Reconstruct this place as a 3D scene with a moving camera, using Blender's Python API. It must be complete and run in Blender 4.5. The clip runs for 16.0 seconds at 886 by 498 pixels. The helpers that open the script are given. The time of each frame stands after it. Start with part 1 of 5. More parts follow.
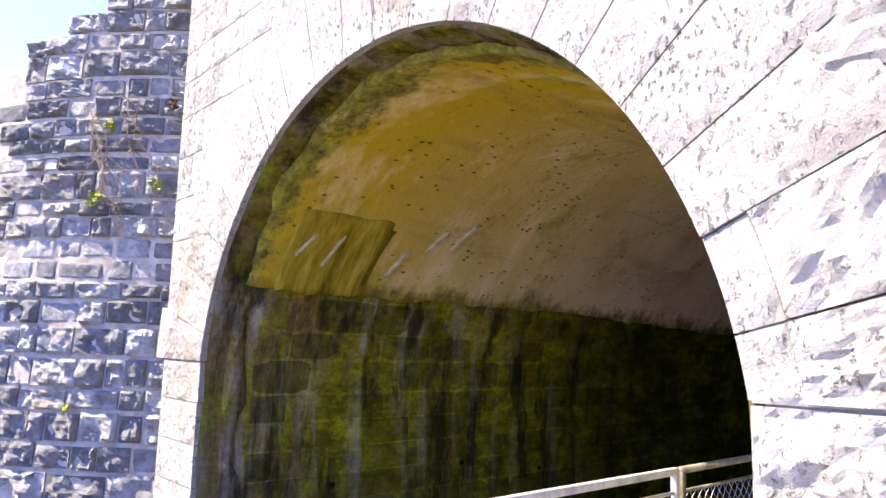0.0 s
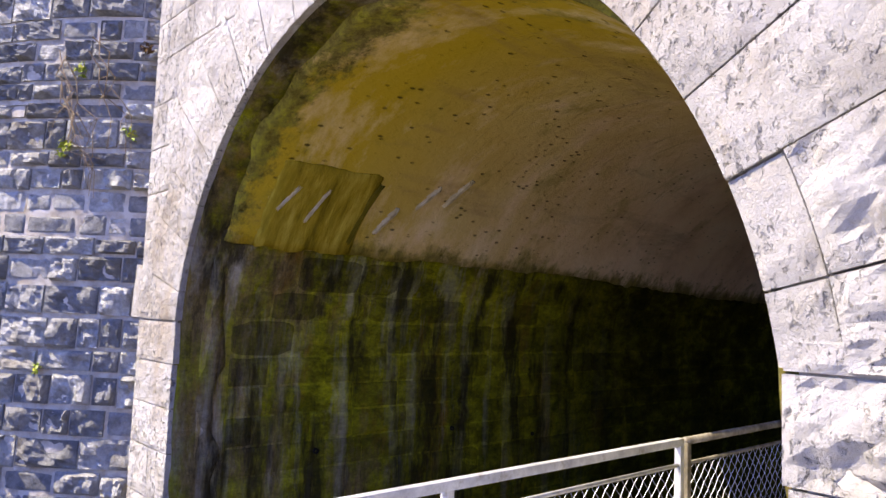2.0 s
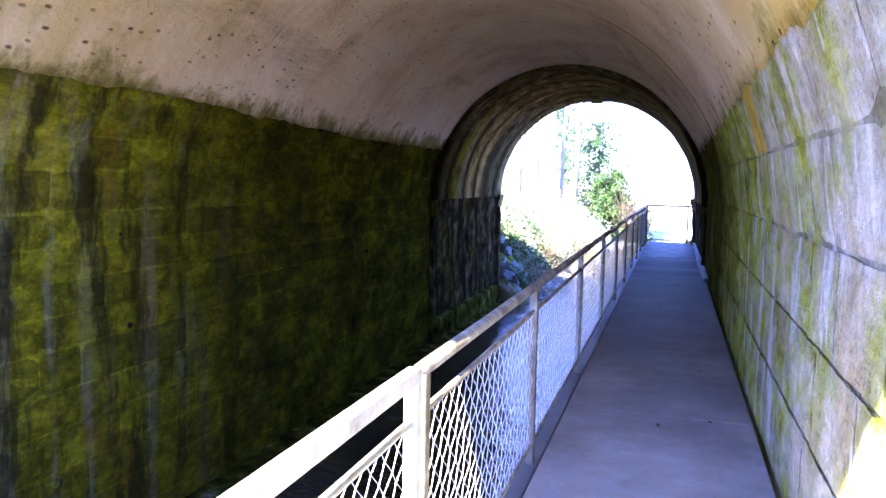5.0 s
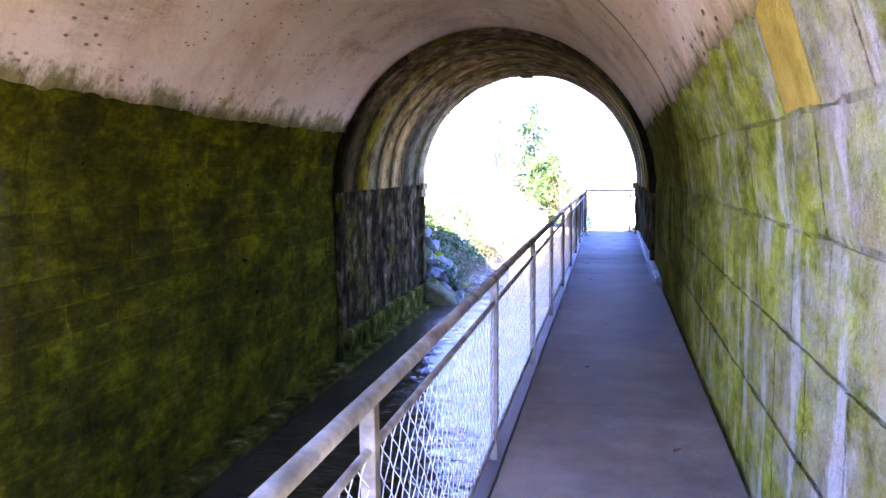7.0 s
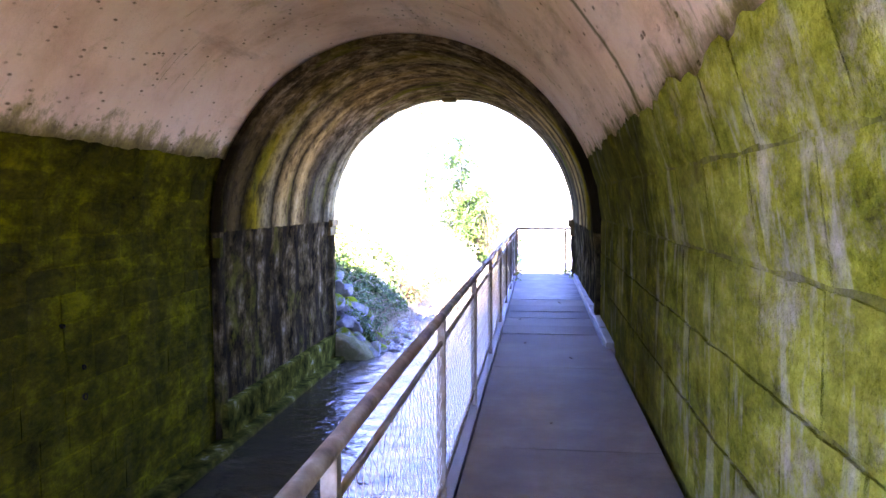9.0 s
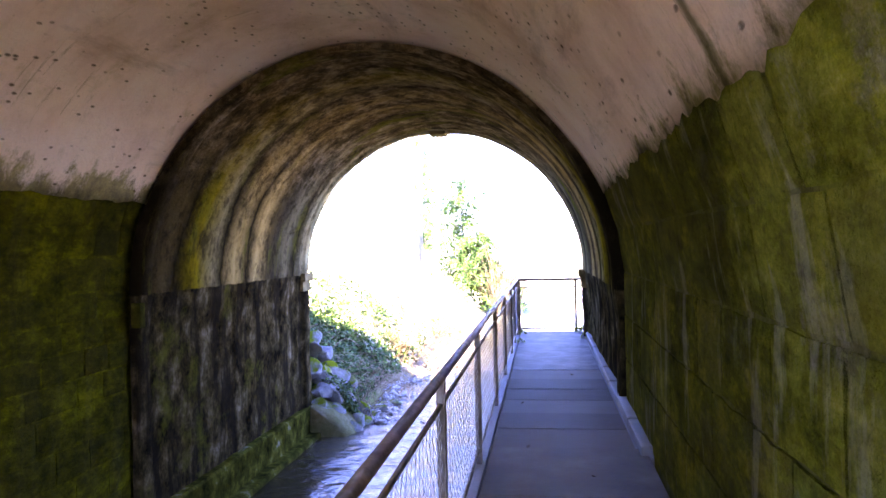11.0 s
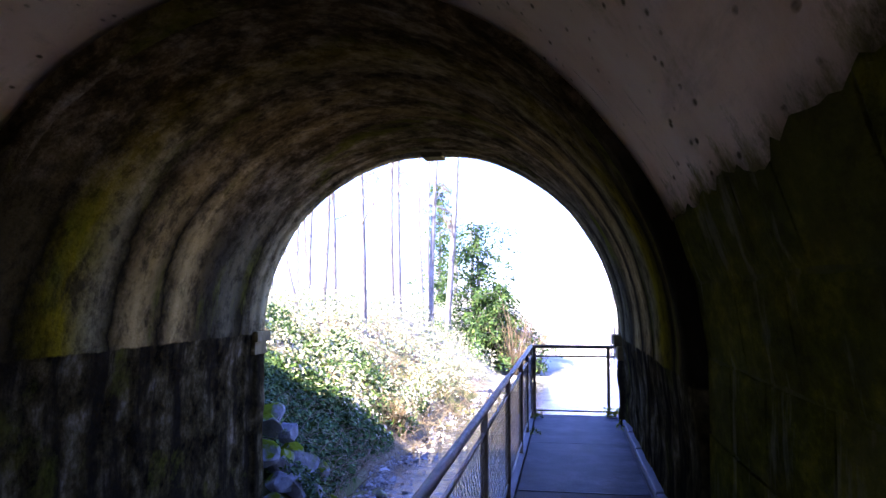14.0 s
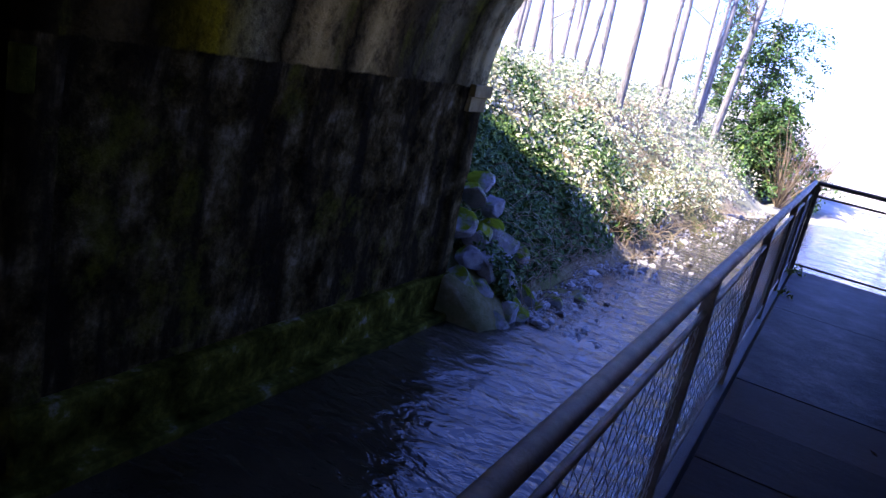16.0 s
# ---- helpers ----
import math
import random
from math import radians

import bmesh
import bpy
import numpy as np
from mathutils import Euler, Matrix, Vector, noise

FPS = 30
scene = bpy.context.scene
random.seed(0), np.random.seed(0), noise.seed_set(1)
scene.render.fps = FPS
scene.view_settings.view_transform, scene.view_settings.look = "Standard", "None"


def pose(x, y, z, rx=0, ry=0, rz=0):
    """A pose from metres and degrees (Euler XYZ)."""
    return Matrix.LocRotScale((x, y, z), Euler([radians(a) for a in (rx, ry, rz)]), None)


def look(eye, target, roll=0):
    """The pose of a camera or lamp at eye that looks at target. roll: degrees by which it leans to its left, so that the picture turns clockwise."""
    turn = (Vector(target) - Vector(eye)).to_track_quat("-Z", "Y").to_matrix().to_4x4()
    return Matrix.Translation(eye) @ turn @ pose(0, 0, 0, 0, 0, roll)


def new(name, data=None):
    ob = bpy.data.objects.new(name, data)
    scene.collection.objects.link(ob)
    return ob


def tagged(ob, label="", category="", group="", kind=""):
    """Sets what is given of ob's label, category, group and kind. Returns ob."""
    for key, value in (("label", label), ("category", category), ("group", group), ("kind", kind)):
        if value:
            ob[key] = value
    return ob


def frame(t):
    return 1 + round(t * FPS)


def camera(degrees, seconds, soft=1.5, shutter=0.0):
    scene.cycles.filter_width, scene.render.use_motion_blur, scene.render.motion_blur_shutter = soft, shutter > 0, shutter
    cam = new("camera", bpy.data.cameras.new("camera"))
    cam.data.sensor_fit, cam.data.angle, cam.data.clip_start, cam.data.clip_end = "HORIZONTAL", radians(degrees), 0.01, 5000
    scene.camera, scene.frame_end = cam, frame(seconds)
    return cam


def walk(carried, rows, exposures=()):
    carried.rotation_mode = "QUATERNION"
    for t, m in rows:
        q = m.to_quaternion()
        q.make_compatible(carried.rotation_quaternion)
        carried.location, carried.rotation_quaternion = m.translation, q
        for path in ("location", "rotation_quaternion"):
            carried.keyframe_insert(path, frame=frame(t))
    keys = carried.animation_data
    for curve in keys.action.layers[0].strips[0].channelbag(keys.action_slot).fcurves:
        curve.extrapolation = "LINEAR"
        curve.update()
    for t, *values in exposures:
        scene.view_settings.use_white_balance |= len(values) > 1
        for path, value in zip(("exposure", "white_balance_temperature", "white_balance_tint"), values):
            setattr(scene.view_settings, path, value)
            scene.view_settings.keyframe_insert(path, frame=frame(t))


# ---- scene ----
cam = camera(61.5, 16.0)
PATH = [
    (0, (2.829, -3.188, 1.866), (1.391, -1.824, 2.136), 1.6),
    (0.5, (2.85, -3.188, 1.88), (1.419, -1.819, 2.163), 0.9),
    (1, (2.852, -3.187, 1.875), (1.437, -1.801, 2.152), 0.5),
    (1.5, (2.759, -3.116, 1.851), (1.366, -1.704, 2.1), 1.3),
    (2, (2.522, -2.841, 1.841), (1.088, -1.457, 2.017), 2.1),
    (2.5, (2.192, -2.548, 1.757), (0.849, -1.066, 1.744), 2.5),
    (3, (1.839, -2.224, 1.731), (0.568, -0.69, 1.556), 1.3),
    (3.5, (1.535, -1.775, 1.74), (0.304, -0.218, 1.498), 1.6),
    (4, (1.188, -1.386, 1.727), (0.181, 0.335, 1.58), 2.4),
    (4.5, (0.963, -0.905, 1.679), (0.208, 0.94, 1.515), 0.9),
    (5, (0.79, -0.389, 1.689), (0.202, 1.514, 1.504), 1.0),
    (7.5, (0.621, 2.747, 1.712), (0.262, 4.702, 1.49), -0.7),
    (8, (0.572, 3.36, 1.717), (0.352, 5.339, 1.532), 0.9),
    (8.5, (0.581, 3.966, 1.705), (0.308, 5.94, 1.535), -0.0),
    (9, (0.544, 4.55, 1.707), (0.291, 6.53, 1.578), -0.2),
    (11.5, (0.585, 7.489, 1.78), (0.323, 9.471, 1.798), -1.5),
    (12, (0.638, 8.032, 1.808), (0.451, 10.023, 1.84), -0.3),
    (12.5, (0.619, 8.603, 1.812), (0.256, 10.568, 1.729), 0.4),
    (13, (0.582, 9.135, 1.831), (0.275, 11.111, 1.885), 1.2),
    (13.5, (0.548, 9.669, 1.812), (0.256, 11.647, 1.867), 0.6),
    (14, (0.554, 10.289, 1.81), (0.228, 12.258, 1.94), 0.1),
    (14.5, (0.526, 10.799, 1.804), (0.163, 12.766, 1.833), 3.0),
    (15, (0.525, 11.342, 1.776), (-0.194, 13.196, 1.562), 3.3),
    (15.5, (0.41, 11.838, 1.729), (-0.381, 13.645, 1.396), 7.9),
    (16, (0.32, 12.377, 1.676), (-0.549, 14.103, 1.159), 12.2),
]
walk(cam, [(t, look(eye, target, roll)) for t, eye, target, roll in PATH], [(0, 2.2, 7900, 9), (1.5, 1.95, 7900, 9), (2.5, 1.55, 7900, 11), (3, 2.1, 7900, 12), (3.5, 2.95, 7800, 12), (4, 3.4, 7100, 13), (5, 3.85, 6300, 14), (7.5, 5.05, 7500, 17), (9, 5.15, 8200, 18), (11.5, 4.6, 8700, 19), (12.5, 4.0, 8200, 18), (13.5, 3.2, 7200, 17), (14.5, 2.8, 6700, 16), (16, 2.15, 6500, 18)])

# ---------------------------------------------------------------- light
SUN_AZ, SUN_EL = 222.0, 46.5
world = bpy.data.worlds.new("sky")
scene.world = world
world.use_nodes = True
wn = world.node_tree.nodes
sky = wn.new("ShaderNodeTexSky")
sky.sky_type, sky.sun_disc = "NISHITA", False
sky.sun_elevation, sky.sun_rotation = radians(SUN_EL), radians(SUN_AZ)
tinge = wn.new("ShaderNodeMix")
tinge.data_type, tinge.blend_type = "RGBA", "MULTIPLY"
tinge.inputs[0].default_value, tinge.inputs[7].default_value = 1.0, (0.72, 0.78, 1.60, 1)
world.node_tree.links.new(sky.outputs[0], tinge.inputs[6])
world.node_tree.links.new(tinge.outputs[2], wn["Background"].inputs[0])
sky.ozone_density, sky.dust_density = 6.0, 0.3
wn["Background"].inputs[1].default_value = 0.15
sun_data = bpy.data.lights.new("sun", "SUN")
sun_data.energy, sun_data.angle, sun_data.color = 5.0, radians(0.5), (1.0, 0.95, 0.86)
sun = new("sun", sun_data)
sun_way = Vector((math.sin(radians(SUN_AZ)) * math.cos(radians(SUN_EL)), math.cos(radians(SUN_AZ)) * math.cos(radians(SUN_EL)), math.sin(radians(SUN_EL))))
sun.matrix_world = look(sun_way * 60, (0, 0, 0))


CZ = 1.26                     # height of the springing


# ---------------------------------------------------------------- materials
class Mat:
    """A small builder of node materials in object-independent world space."""

    def __init__(self, name, rough=0.85, metal=0.0):
        self.m = bpy.data.materials.new(name)
        self.m.use_nodes = True
        self.t = self.m.node_tree
        self.b = self.t.nodes["Principled BSDF"]
        self.b.inputs["Roughness"].default_value = rough
        self.b.inputs["Metallic"].default_value = metal
        if rough > 0.7:
            self.b.inputs["Specular IOR Level"].default_value = 0.0
        self.geo = self.t.nodes.new("ShaderNodeNewGeometry")
        self.pos = self.geo.outputs["Position"]

    def link(self, a, b):
        self.t.links.new(a, b)

    def at(self, scale, shift=0.0):
        n = self.t.nodes.new("ShaderNodeMapping")
        n.inputs["Scale"].default_value = scale
        n.inputs["Location"].default_value = (shift, shift * 1.7, shift * 0.6)
        self.link(self.pos, n.inputs["Vector"])
        return n.outputs[0]

    def noise(self, scale, detail=6, rough=0.6, stretch=(1, 1, 1), distort=0.0, shift=0.0):
        n = self.t.nodes.new("ShaderNodeTexNoise")
        n.inputs["Scale"].default_value, n.inputs["Detail"].default_value = scale, detail
        n.inputs["Roughness"].default_value, n.inputs["Distortion"].default_value = rough, distort
        self.link(self.at(stretch, shift), n.inputs["Vector"])
        return n.outputs["Fac"]

    def cells(self, scale, stretch=(1, 1, 1), out="Distance"):
        n = self.t.nodes.new("ShaderNodeTexVoronoi")
        n.inputs["Scale"].default_value = scale
        self.link(self.at(stretch), n.inputs["Vector"])
        return n.outputs[out]

    def ramp(self, fac, stops):
        n = self.t.nodes.new("ShaderNodeValToRGB")
        e = n.color_ramp.elements
        while len(e) < len(stops):
            e.new(0.5)
        for el, (p, c) in zip(e, stops):
            el.position = p
            el.color = (*c, 1) if isinstance(c, tuple) else (c, c, c, 1)
        self.link(fac, n.inputs[0])
        return n.outputs[0]

    def mix(self, fac, a, b, mode="MIX"):
        n = self.t.nodes.new("ShaderNodeMix")
        n.data_type, n.blend_type = "RGBA", mode
        for sock, v in ((n.inputs[0], fac), (n.inputs[6], a), (n.inputs[7], b)):
            if isinstance(v, tuple):
                sock.default_value = (*v, 1)
            elif isinstance(v, (int, float)):
                sock.default_value = v
            else:
                self.link(v, sock)
        return n.outputs[2]

    def math(self, op, a, b=0.0):
        n = self.t.nodes.new("ShaderNodeMath")
        n.operation = op
        for sock, v in zip(n.inputs, (a, b)):
            if isinstance(v, (int, float)):
                sock.default_value = v
            else:
                self.link(v, sock)
        return n.outputs[0]

    def height(self):
        n = self.t.nodes.new("ShaderNodeSeparateXYZ")
        self.link(self.pos, n.inputs[0])
        return n.outputs

    def rand(self):
        return self.t.nodes.new("ShaderNodeObjectInfo").outputs["Random"]

    def island(self):
        return self.geo.outputs["Random Per Island"]

    def base(self, c):
        if isinstance(c, tuple):
            self.b.inputs["Base Color"].default_value = (*c, 1)
        else:
            self.link(c, self.b.inputs["Base Color"])
        return self

    def rough(self, fac, lo, hi):
        n = self.t.nodes.new("ShaderNodeMapRange")
        n.inputs["To Min"].default_value, n.inputs["To Max"].default_value = lo, hi
        self.link(fac, n.inputs["Value"])
        self.link(n.outputs[0], self.b.inputs["Roughness"])
        return self

    def bump(self, fac, dist, strength=1.0):
        n = self.t.nodes.new("ShaderNodeBump")
        n.inputs["Distance"].default_value, n.inputs["Strength"].default_value = dist, strength
        self.link(fac, n.inputs["Height"])
        if self.b.inputs["Normal"].links:
            self.link(self.b.inputs["Normal"].links[0].from_socket, n.inputs["Normal"])
        self.link(n.outputs[0], self.b.inputs["Normal"])
        return self


def ashlar_material():
    m = Mat("pale_ashlar", 0.9)
    a = m.ramp(m.noise(1.7, 9, 0.7), [(0.3, (0.22, 0.20, 0.18)), (0.48, (0.38, 0.36, 0.33)), (0.68, (0.50, 0.48, 0.46))])
    a = m.mix(0.25, a, m.ramp(m.rand(), [(0.0, (0.24, 0.22, 0.20)), (1.0, (0.46, 0.43, 0.39))]))
    a = m.mix(m.math("MULTIPLY", m.ramp(m.noise(0.8, 6, 0.7, (1, 1, 0.5)), [(0.52, 0.0), (0.70, 1.0)]), 0.6), a, (0.24, 0.17, 0.09))
    wet = m.ramp(m.noise(1.3, 7, 0.7, (1, 1, 0.5)), [(0.60, 0.0), (0.76, 0.6)])
    a = m.mix(wet, a, (0.17, 0.17, 0.19))
    pits = m.ramp(m.noise(24, 3, 0.6, (1.4, 1, 0.8)), [(0.57, 0.0), (0.66, 1.0)])
    keep = m.ramp(m.noise(2.0, 5, 0.7), [(0.42, 0.0), (0.6, 1.0)])
    pit = m.math("MULTIPLY", pits, keep)
    a = m.mix(m.math("MULTIPLY", pit, 0.75), a, (0.09, 0.09, 0.10))
    m.base(a)
    m.bump(m.noise(6, 9, 0.72), 0.09).bump(m.noise(20, 7, 0.7), 0.012).bump(m.math("MULTIPLY", pit, -1.0), 0.06)
    return m.m


def rubble_material():
    m = Mat("grey_rubble_stone", 0.92)
    r = m.rand()
    a = m.ramp(r, [(0.0, (0.20, 0.20, 0.195)), (0.5, (0.38, 0.375, 0.36)), (1.0, (0.56, 0.55, 0.51))])
    a = m.mix(m.ramp(m.noise(5, 9, 0.75), [(0.35, 0.0), (0.6, 1.0)]), a, m.mix(0.6, a, (0.05, 0.05, 0.055)))
    a = m.mix(m.ramp(m.noise(1.1, 6), [(0.55, 0.0), (0.75, 0.7)]), a, (0.20, 0.15, 0.07))
    m.base(a).bump(m.noise(10, 9, 0.75), 0.08)
    return m.m


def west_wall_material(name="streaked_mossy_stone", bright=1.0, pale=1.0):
    """Damp stone with olive moss, upright runs of grey lime and black wet streaks; depth shade painted in."""
    m = Mat(name, 0.75)
    x, y, z = m.height()

    def c(r, g, b):
        return (r * bright, g * bright, b * bright)
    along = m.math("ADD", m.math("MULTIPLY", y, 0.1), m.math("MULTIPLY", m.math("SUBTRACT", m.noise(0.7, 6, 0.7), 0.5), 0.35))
    fine = m.noise(6, 9, 0.78, (1, 0.55, 1))
    run = m.noise(1.4, 9, 0.76, (2.0, 2.0, 0.6))
    stone = m.ramp(run, [(0.30, c(0.018, 0.014, 0.009)), (0.42, c(0.085, 0.062, 0.028)), (0.52, c(0.20, 0.145, 0.060)), (0.62, c(0.26, 0.225, 0.15)), (0.72, c(0.42, 0.39, 0.33))])
    moss = m.ramp(m.mix(0.5, fine, m.noise(2.0, 8, 0.7, (1, 0.7, 1), 0.0, 4.0)), [(0.34, c(0.020, 0.020, 0.002)), (0.46, c(0.115, 0.115, 0.004)), (0.57, c(0.285, 0.285, 0.010)), (0.68, c(0.47, 0.45, 0.04))])
    spread = m.mix(0.55, m.noise(0.8, 8, 0.7, (1, 1, 0.6), 0.0, 9.0), m.noise(2.2, 8, 0.75, (1.5, 1.5, 0.4), 0.0, 2.0))
    where = m.ramp(m.math("ADD", spread, m.math("MULTIPLY", m.ramp(along, [(0.02, 0.0), (0.35, 1.0)]), 0.10)), [(0.46, 0.0), (0.58, 0.95)])
    a = m.mix(where, stone, moss)
    a = m.mix(m.ramp(m.noise(1.3, 6, 0.7, (1.3, 1.3, 0.5), 0.0, 6.0), [(0.56, 0.0), (0.68, 0.7)]), a, c(0.21, 0.115, 0.016))
    lime = m.ramp(m.noise(1.2, 6, 0.62, (2.8, 2.8, 0.26), 0.0, 13.0), [(0.53, 0.0), (0.64, 0.75 * pale)])
    a = m.mix(m.math("MULTIPLY", lime, m.ramp(along, [(0.10, 1.0), (0.50, 0.45)])), a, c(0.36, 0.35, 0.33))
    dark = m.ramp(m.noise(1.2, 7, 0.66, (2.4, 2.4, 0.45), 0.0, 21.0), [(0.50, 0.0), (0.62, 0.85)])
    a = m.mix(dark, a, (0.020, 0.016, 0.010))
    # shade of the deep passage, mixed in as a darker moss colour along y
    shade_or_moss = m.ramp(along, [(0.42, 0.0), (0.80, 0.92)])
    a = m.mix(shade_or_moss, a, m.ramp(m.mix(0.6, fine, m.noise(1.8, 8, 0.7, (1, 0.6, 1), 0.0, 27.0)), [(0.38, (0.006, 0.006, 0.0005)), (0.50, (0.052, 0.050, 0.001)), (0.62, (0.17, 0.160, 0.004))]))
    tone = m.ramp(m.rand(), [(0.0, 0.0), (1.0, 0.75)])
    a = m.mix(tone, a, m.mix(0.75, a, (0.02, 0.018, 0.006)))
    grit = m.ramp(m.noise(20, 6, 0.78, (1, 0.5, 1)), [(0.35, 0.0), (0.68, 0.6)])
    a = m.mix(grit, a, m.mix(0.75, a, (0.02, 0.018, 0.012)))
    # small holes painted as black dots, without any depth
    holes = m.ramp(m.cells(1.7), [(0.02, 1.0), (0.04, 0.0)])
    a = m.mix(holes, a, (0.01, 0.01, 0.008))
    m.base(a).rough(fine, 0.5, 0.95).bump(fine, 0.022).bump(m.noise(3.0, 7, 0.7), 0.05).bump(m.noise(28, 6, 0.7), 0.008)
    return m.m


def east_wall_material(name="pale_mossy_stone", joint=False):
    """Big pale blocks under green moss, with upright white lime runs, paler towards the mouth."""
    m = Mat(name, 0.8)
    x, y, z = m.height()
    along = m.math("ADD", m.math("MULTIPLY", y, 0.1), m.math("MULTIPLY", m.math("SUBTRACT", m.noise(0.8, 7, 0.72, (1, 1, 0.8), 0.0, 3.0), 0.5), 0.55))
    fine = m.noise(6, 9, 0.78, (1, 0.5, 1))
    stone = m.ramp(m.noise(1.7, 9, 0.75), [(0.30, (0.20, 0.17, 0.10)), (0.45, (0.44, 0.39, 0.29)), (0.58, (0.64, 0.59, 0.47)), (0.72, (0.80, 0.76, 0.66))])
    stone = m.mix(m.ramp(m.noise(1.2, 7, 0.7, (1, 1, 1), 0.0, 8.0), [(0.52, 0.0), (0.64, 0.6)]), stone, (0.55, 0.42, 0.20))
    moss = m.ramp(m.mix(0.5, fine, m.noise(3.2, 9, 0.76, (1, 0.6, 1), 0.0, 5.0)), [(0.36, (0.05, 0.058, 0.003)), (0.46, (0.23, 0.26, 0.012)), (0.55, (0.45, 0.48, 0.045)), (0.66, (0.70, 0.70, 0.24))])
    cover = m.mix(0.5, m.noise(1.6, 9, 0.76, (1, 1, 0.8), 0.0, 11.0), m.noise(4.0, 9, 0.76, (1, 0.6, 1), 0.0, 17.0))
    cover = m.math("ADD", cover, m.math("MULTIPLY", m.ramp(along, [(0.12, 0.0), (0.75, 1.0)]), 0.16))
    a = m.mix(m.ramp(cover, [(0.50, 0.0), (0.64, 0.95)]), stone, moss)
    # far end darkened along y to paint in the passage's inner shade
    deep_shade = m.ramp(along, [(0.74, 0.0), (1.06, 0.93)])
    a = m.mix(deep_shade, a, m.ramp(m.mix(0.6, fine, m.noise(2.0, 8, 0.72, (1, 0.5, 1), 0.0, 37.0)), [(0.40, (0.008, 0.007, 0.001)), (0.51, (0.045, 0.040, 0.002)), (0.62, (0.15, 0.13, 0.006))]))
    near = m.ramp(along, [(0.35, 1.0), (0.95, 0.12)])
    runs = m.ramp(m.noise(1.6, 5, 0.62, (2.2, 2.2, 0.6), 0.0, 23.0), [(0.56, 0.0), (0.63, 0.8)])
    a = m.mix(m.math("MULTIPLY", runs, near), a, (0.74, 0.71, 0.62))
    stain = m.ramp(m.noise(3.0, 9, 0.78, (1, 0.6, 1), 0.0, 31.0), [(0.54, 0.0), (0.66, 0.6)])
    a = m.mix(stain, a, m.mix(0.7, a, (0.06, 0.06, 0.035)))
    if joint:
        a = m.mix(m.ramp(m.noise(2.0, 6, 0.7, (1, 1, 1), 0.0, 2.0), [(0.42, 0.6), (0.56, 0.0)]), a, (0.08, 0.075, 0.04))
    tone = m.ramp(m.rand(), [(0.0, 0.0), (1.0, 0.35)])
    a = m.mix(tone, a, m.mix(0.5, a, (0.22, 0.20, 0.06)))
    grit = m.ramp(m.noise(20, 6, 0.78, (1, 0.45, 1)), [(0.36, 0.0), (0.70, 0.5)])
    a = m.mix(grit, a, m.mix(0.6, a, (0.05, 0.045, 0.02)))
    m.base(a).rough(fine, 0.55, 0.95).bump(fine, 0.03).bump(m.noise(2.6, 7, 0.7), 0.06).bump(m.noise(28, 6, 0.7), 0.008)
    return m.m


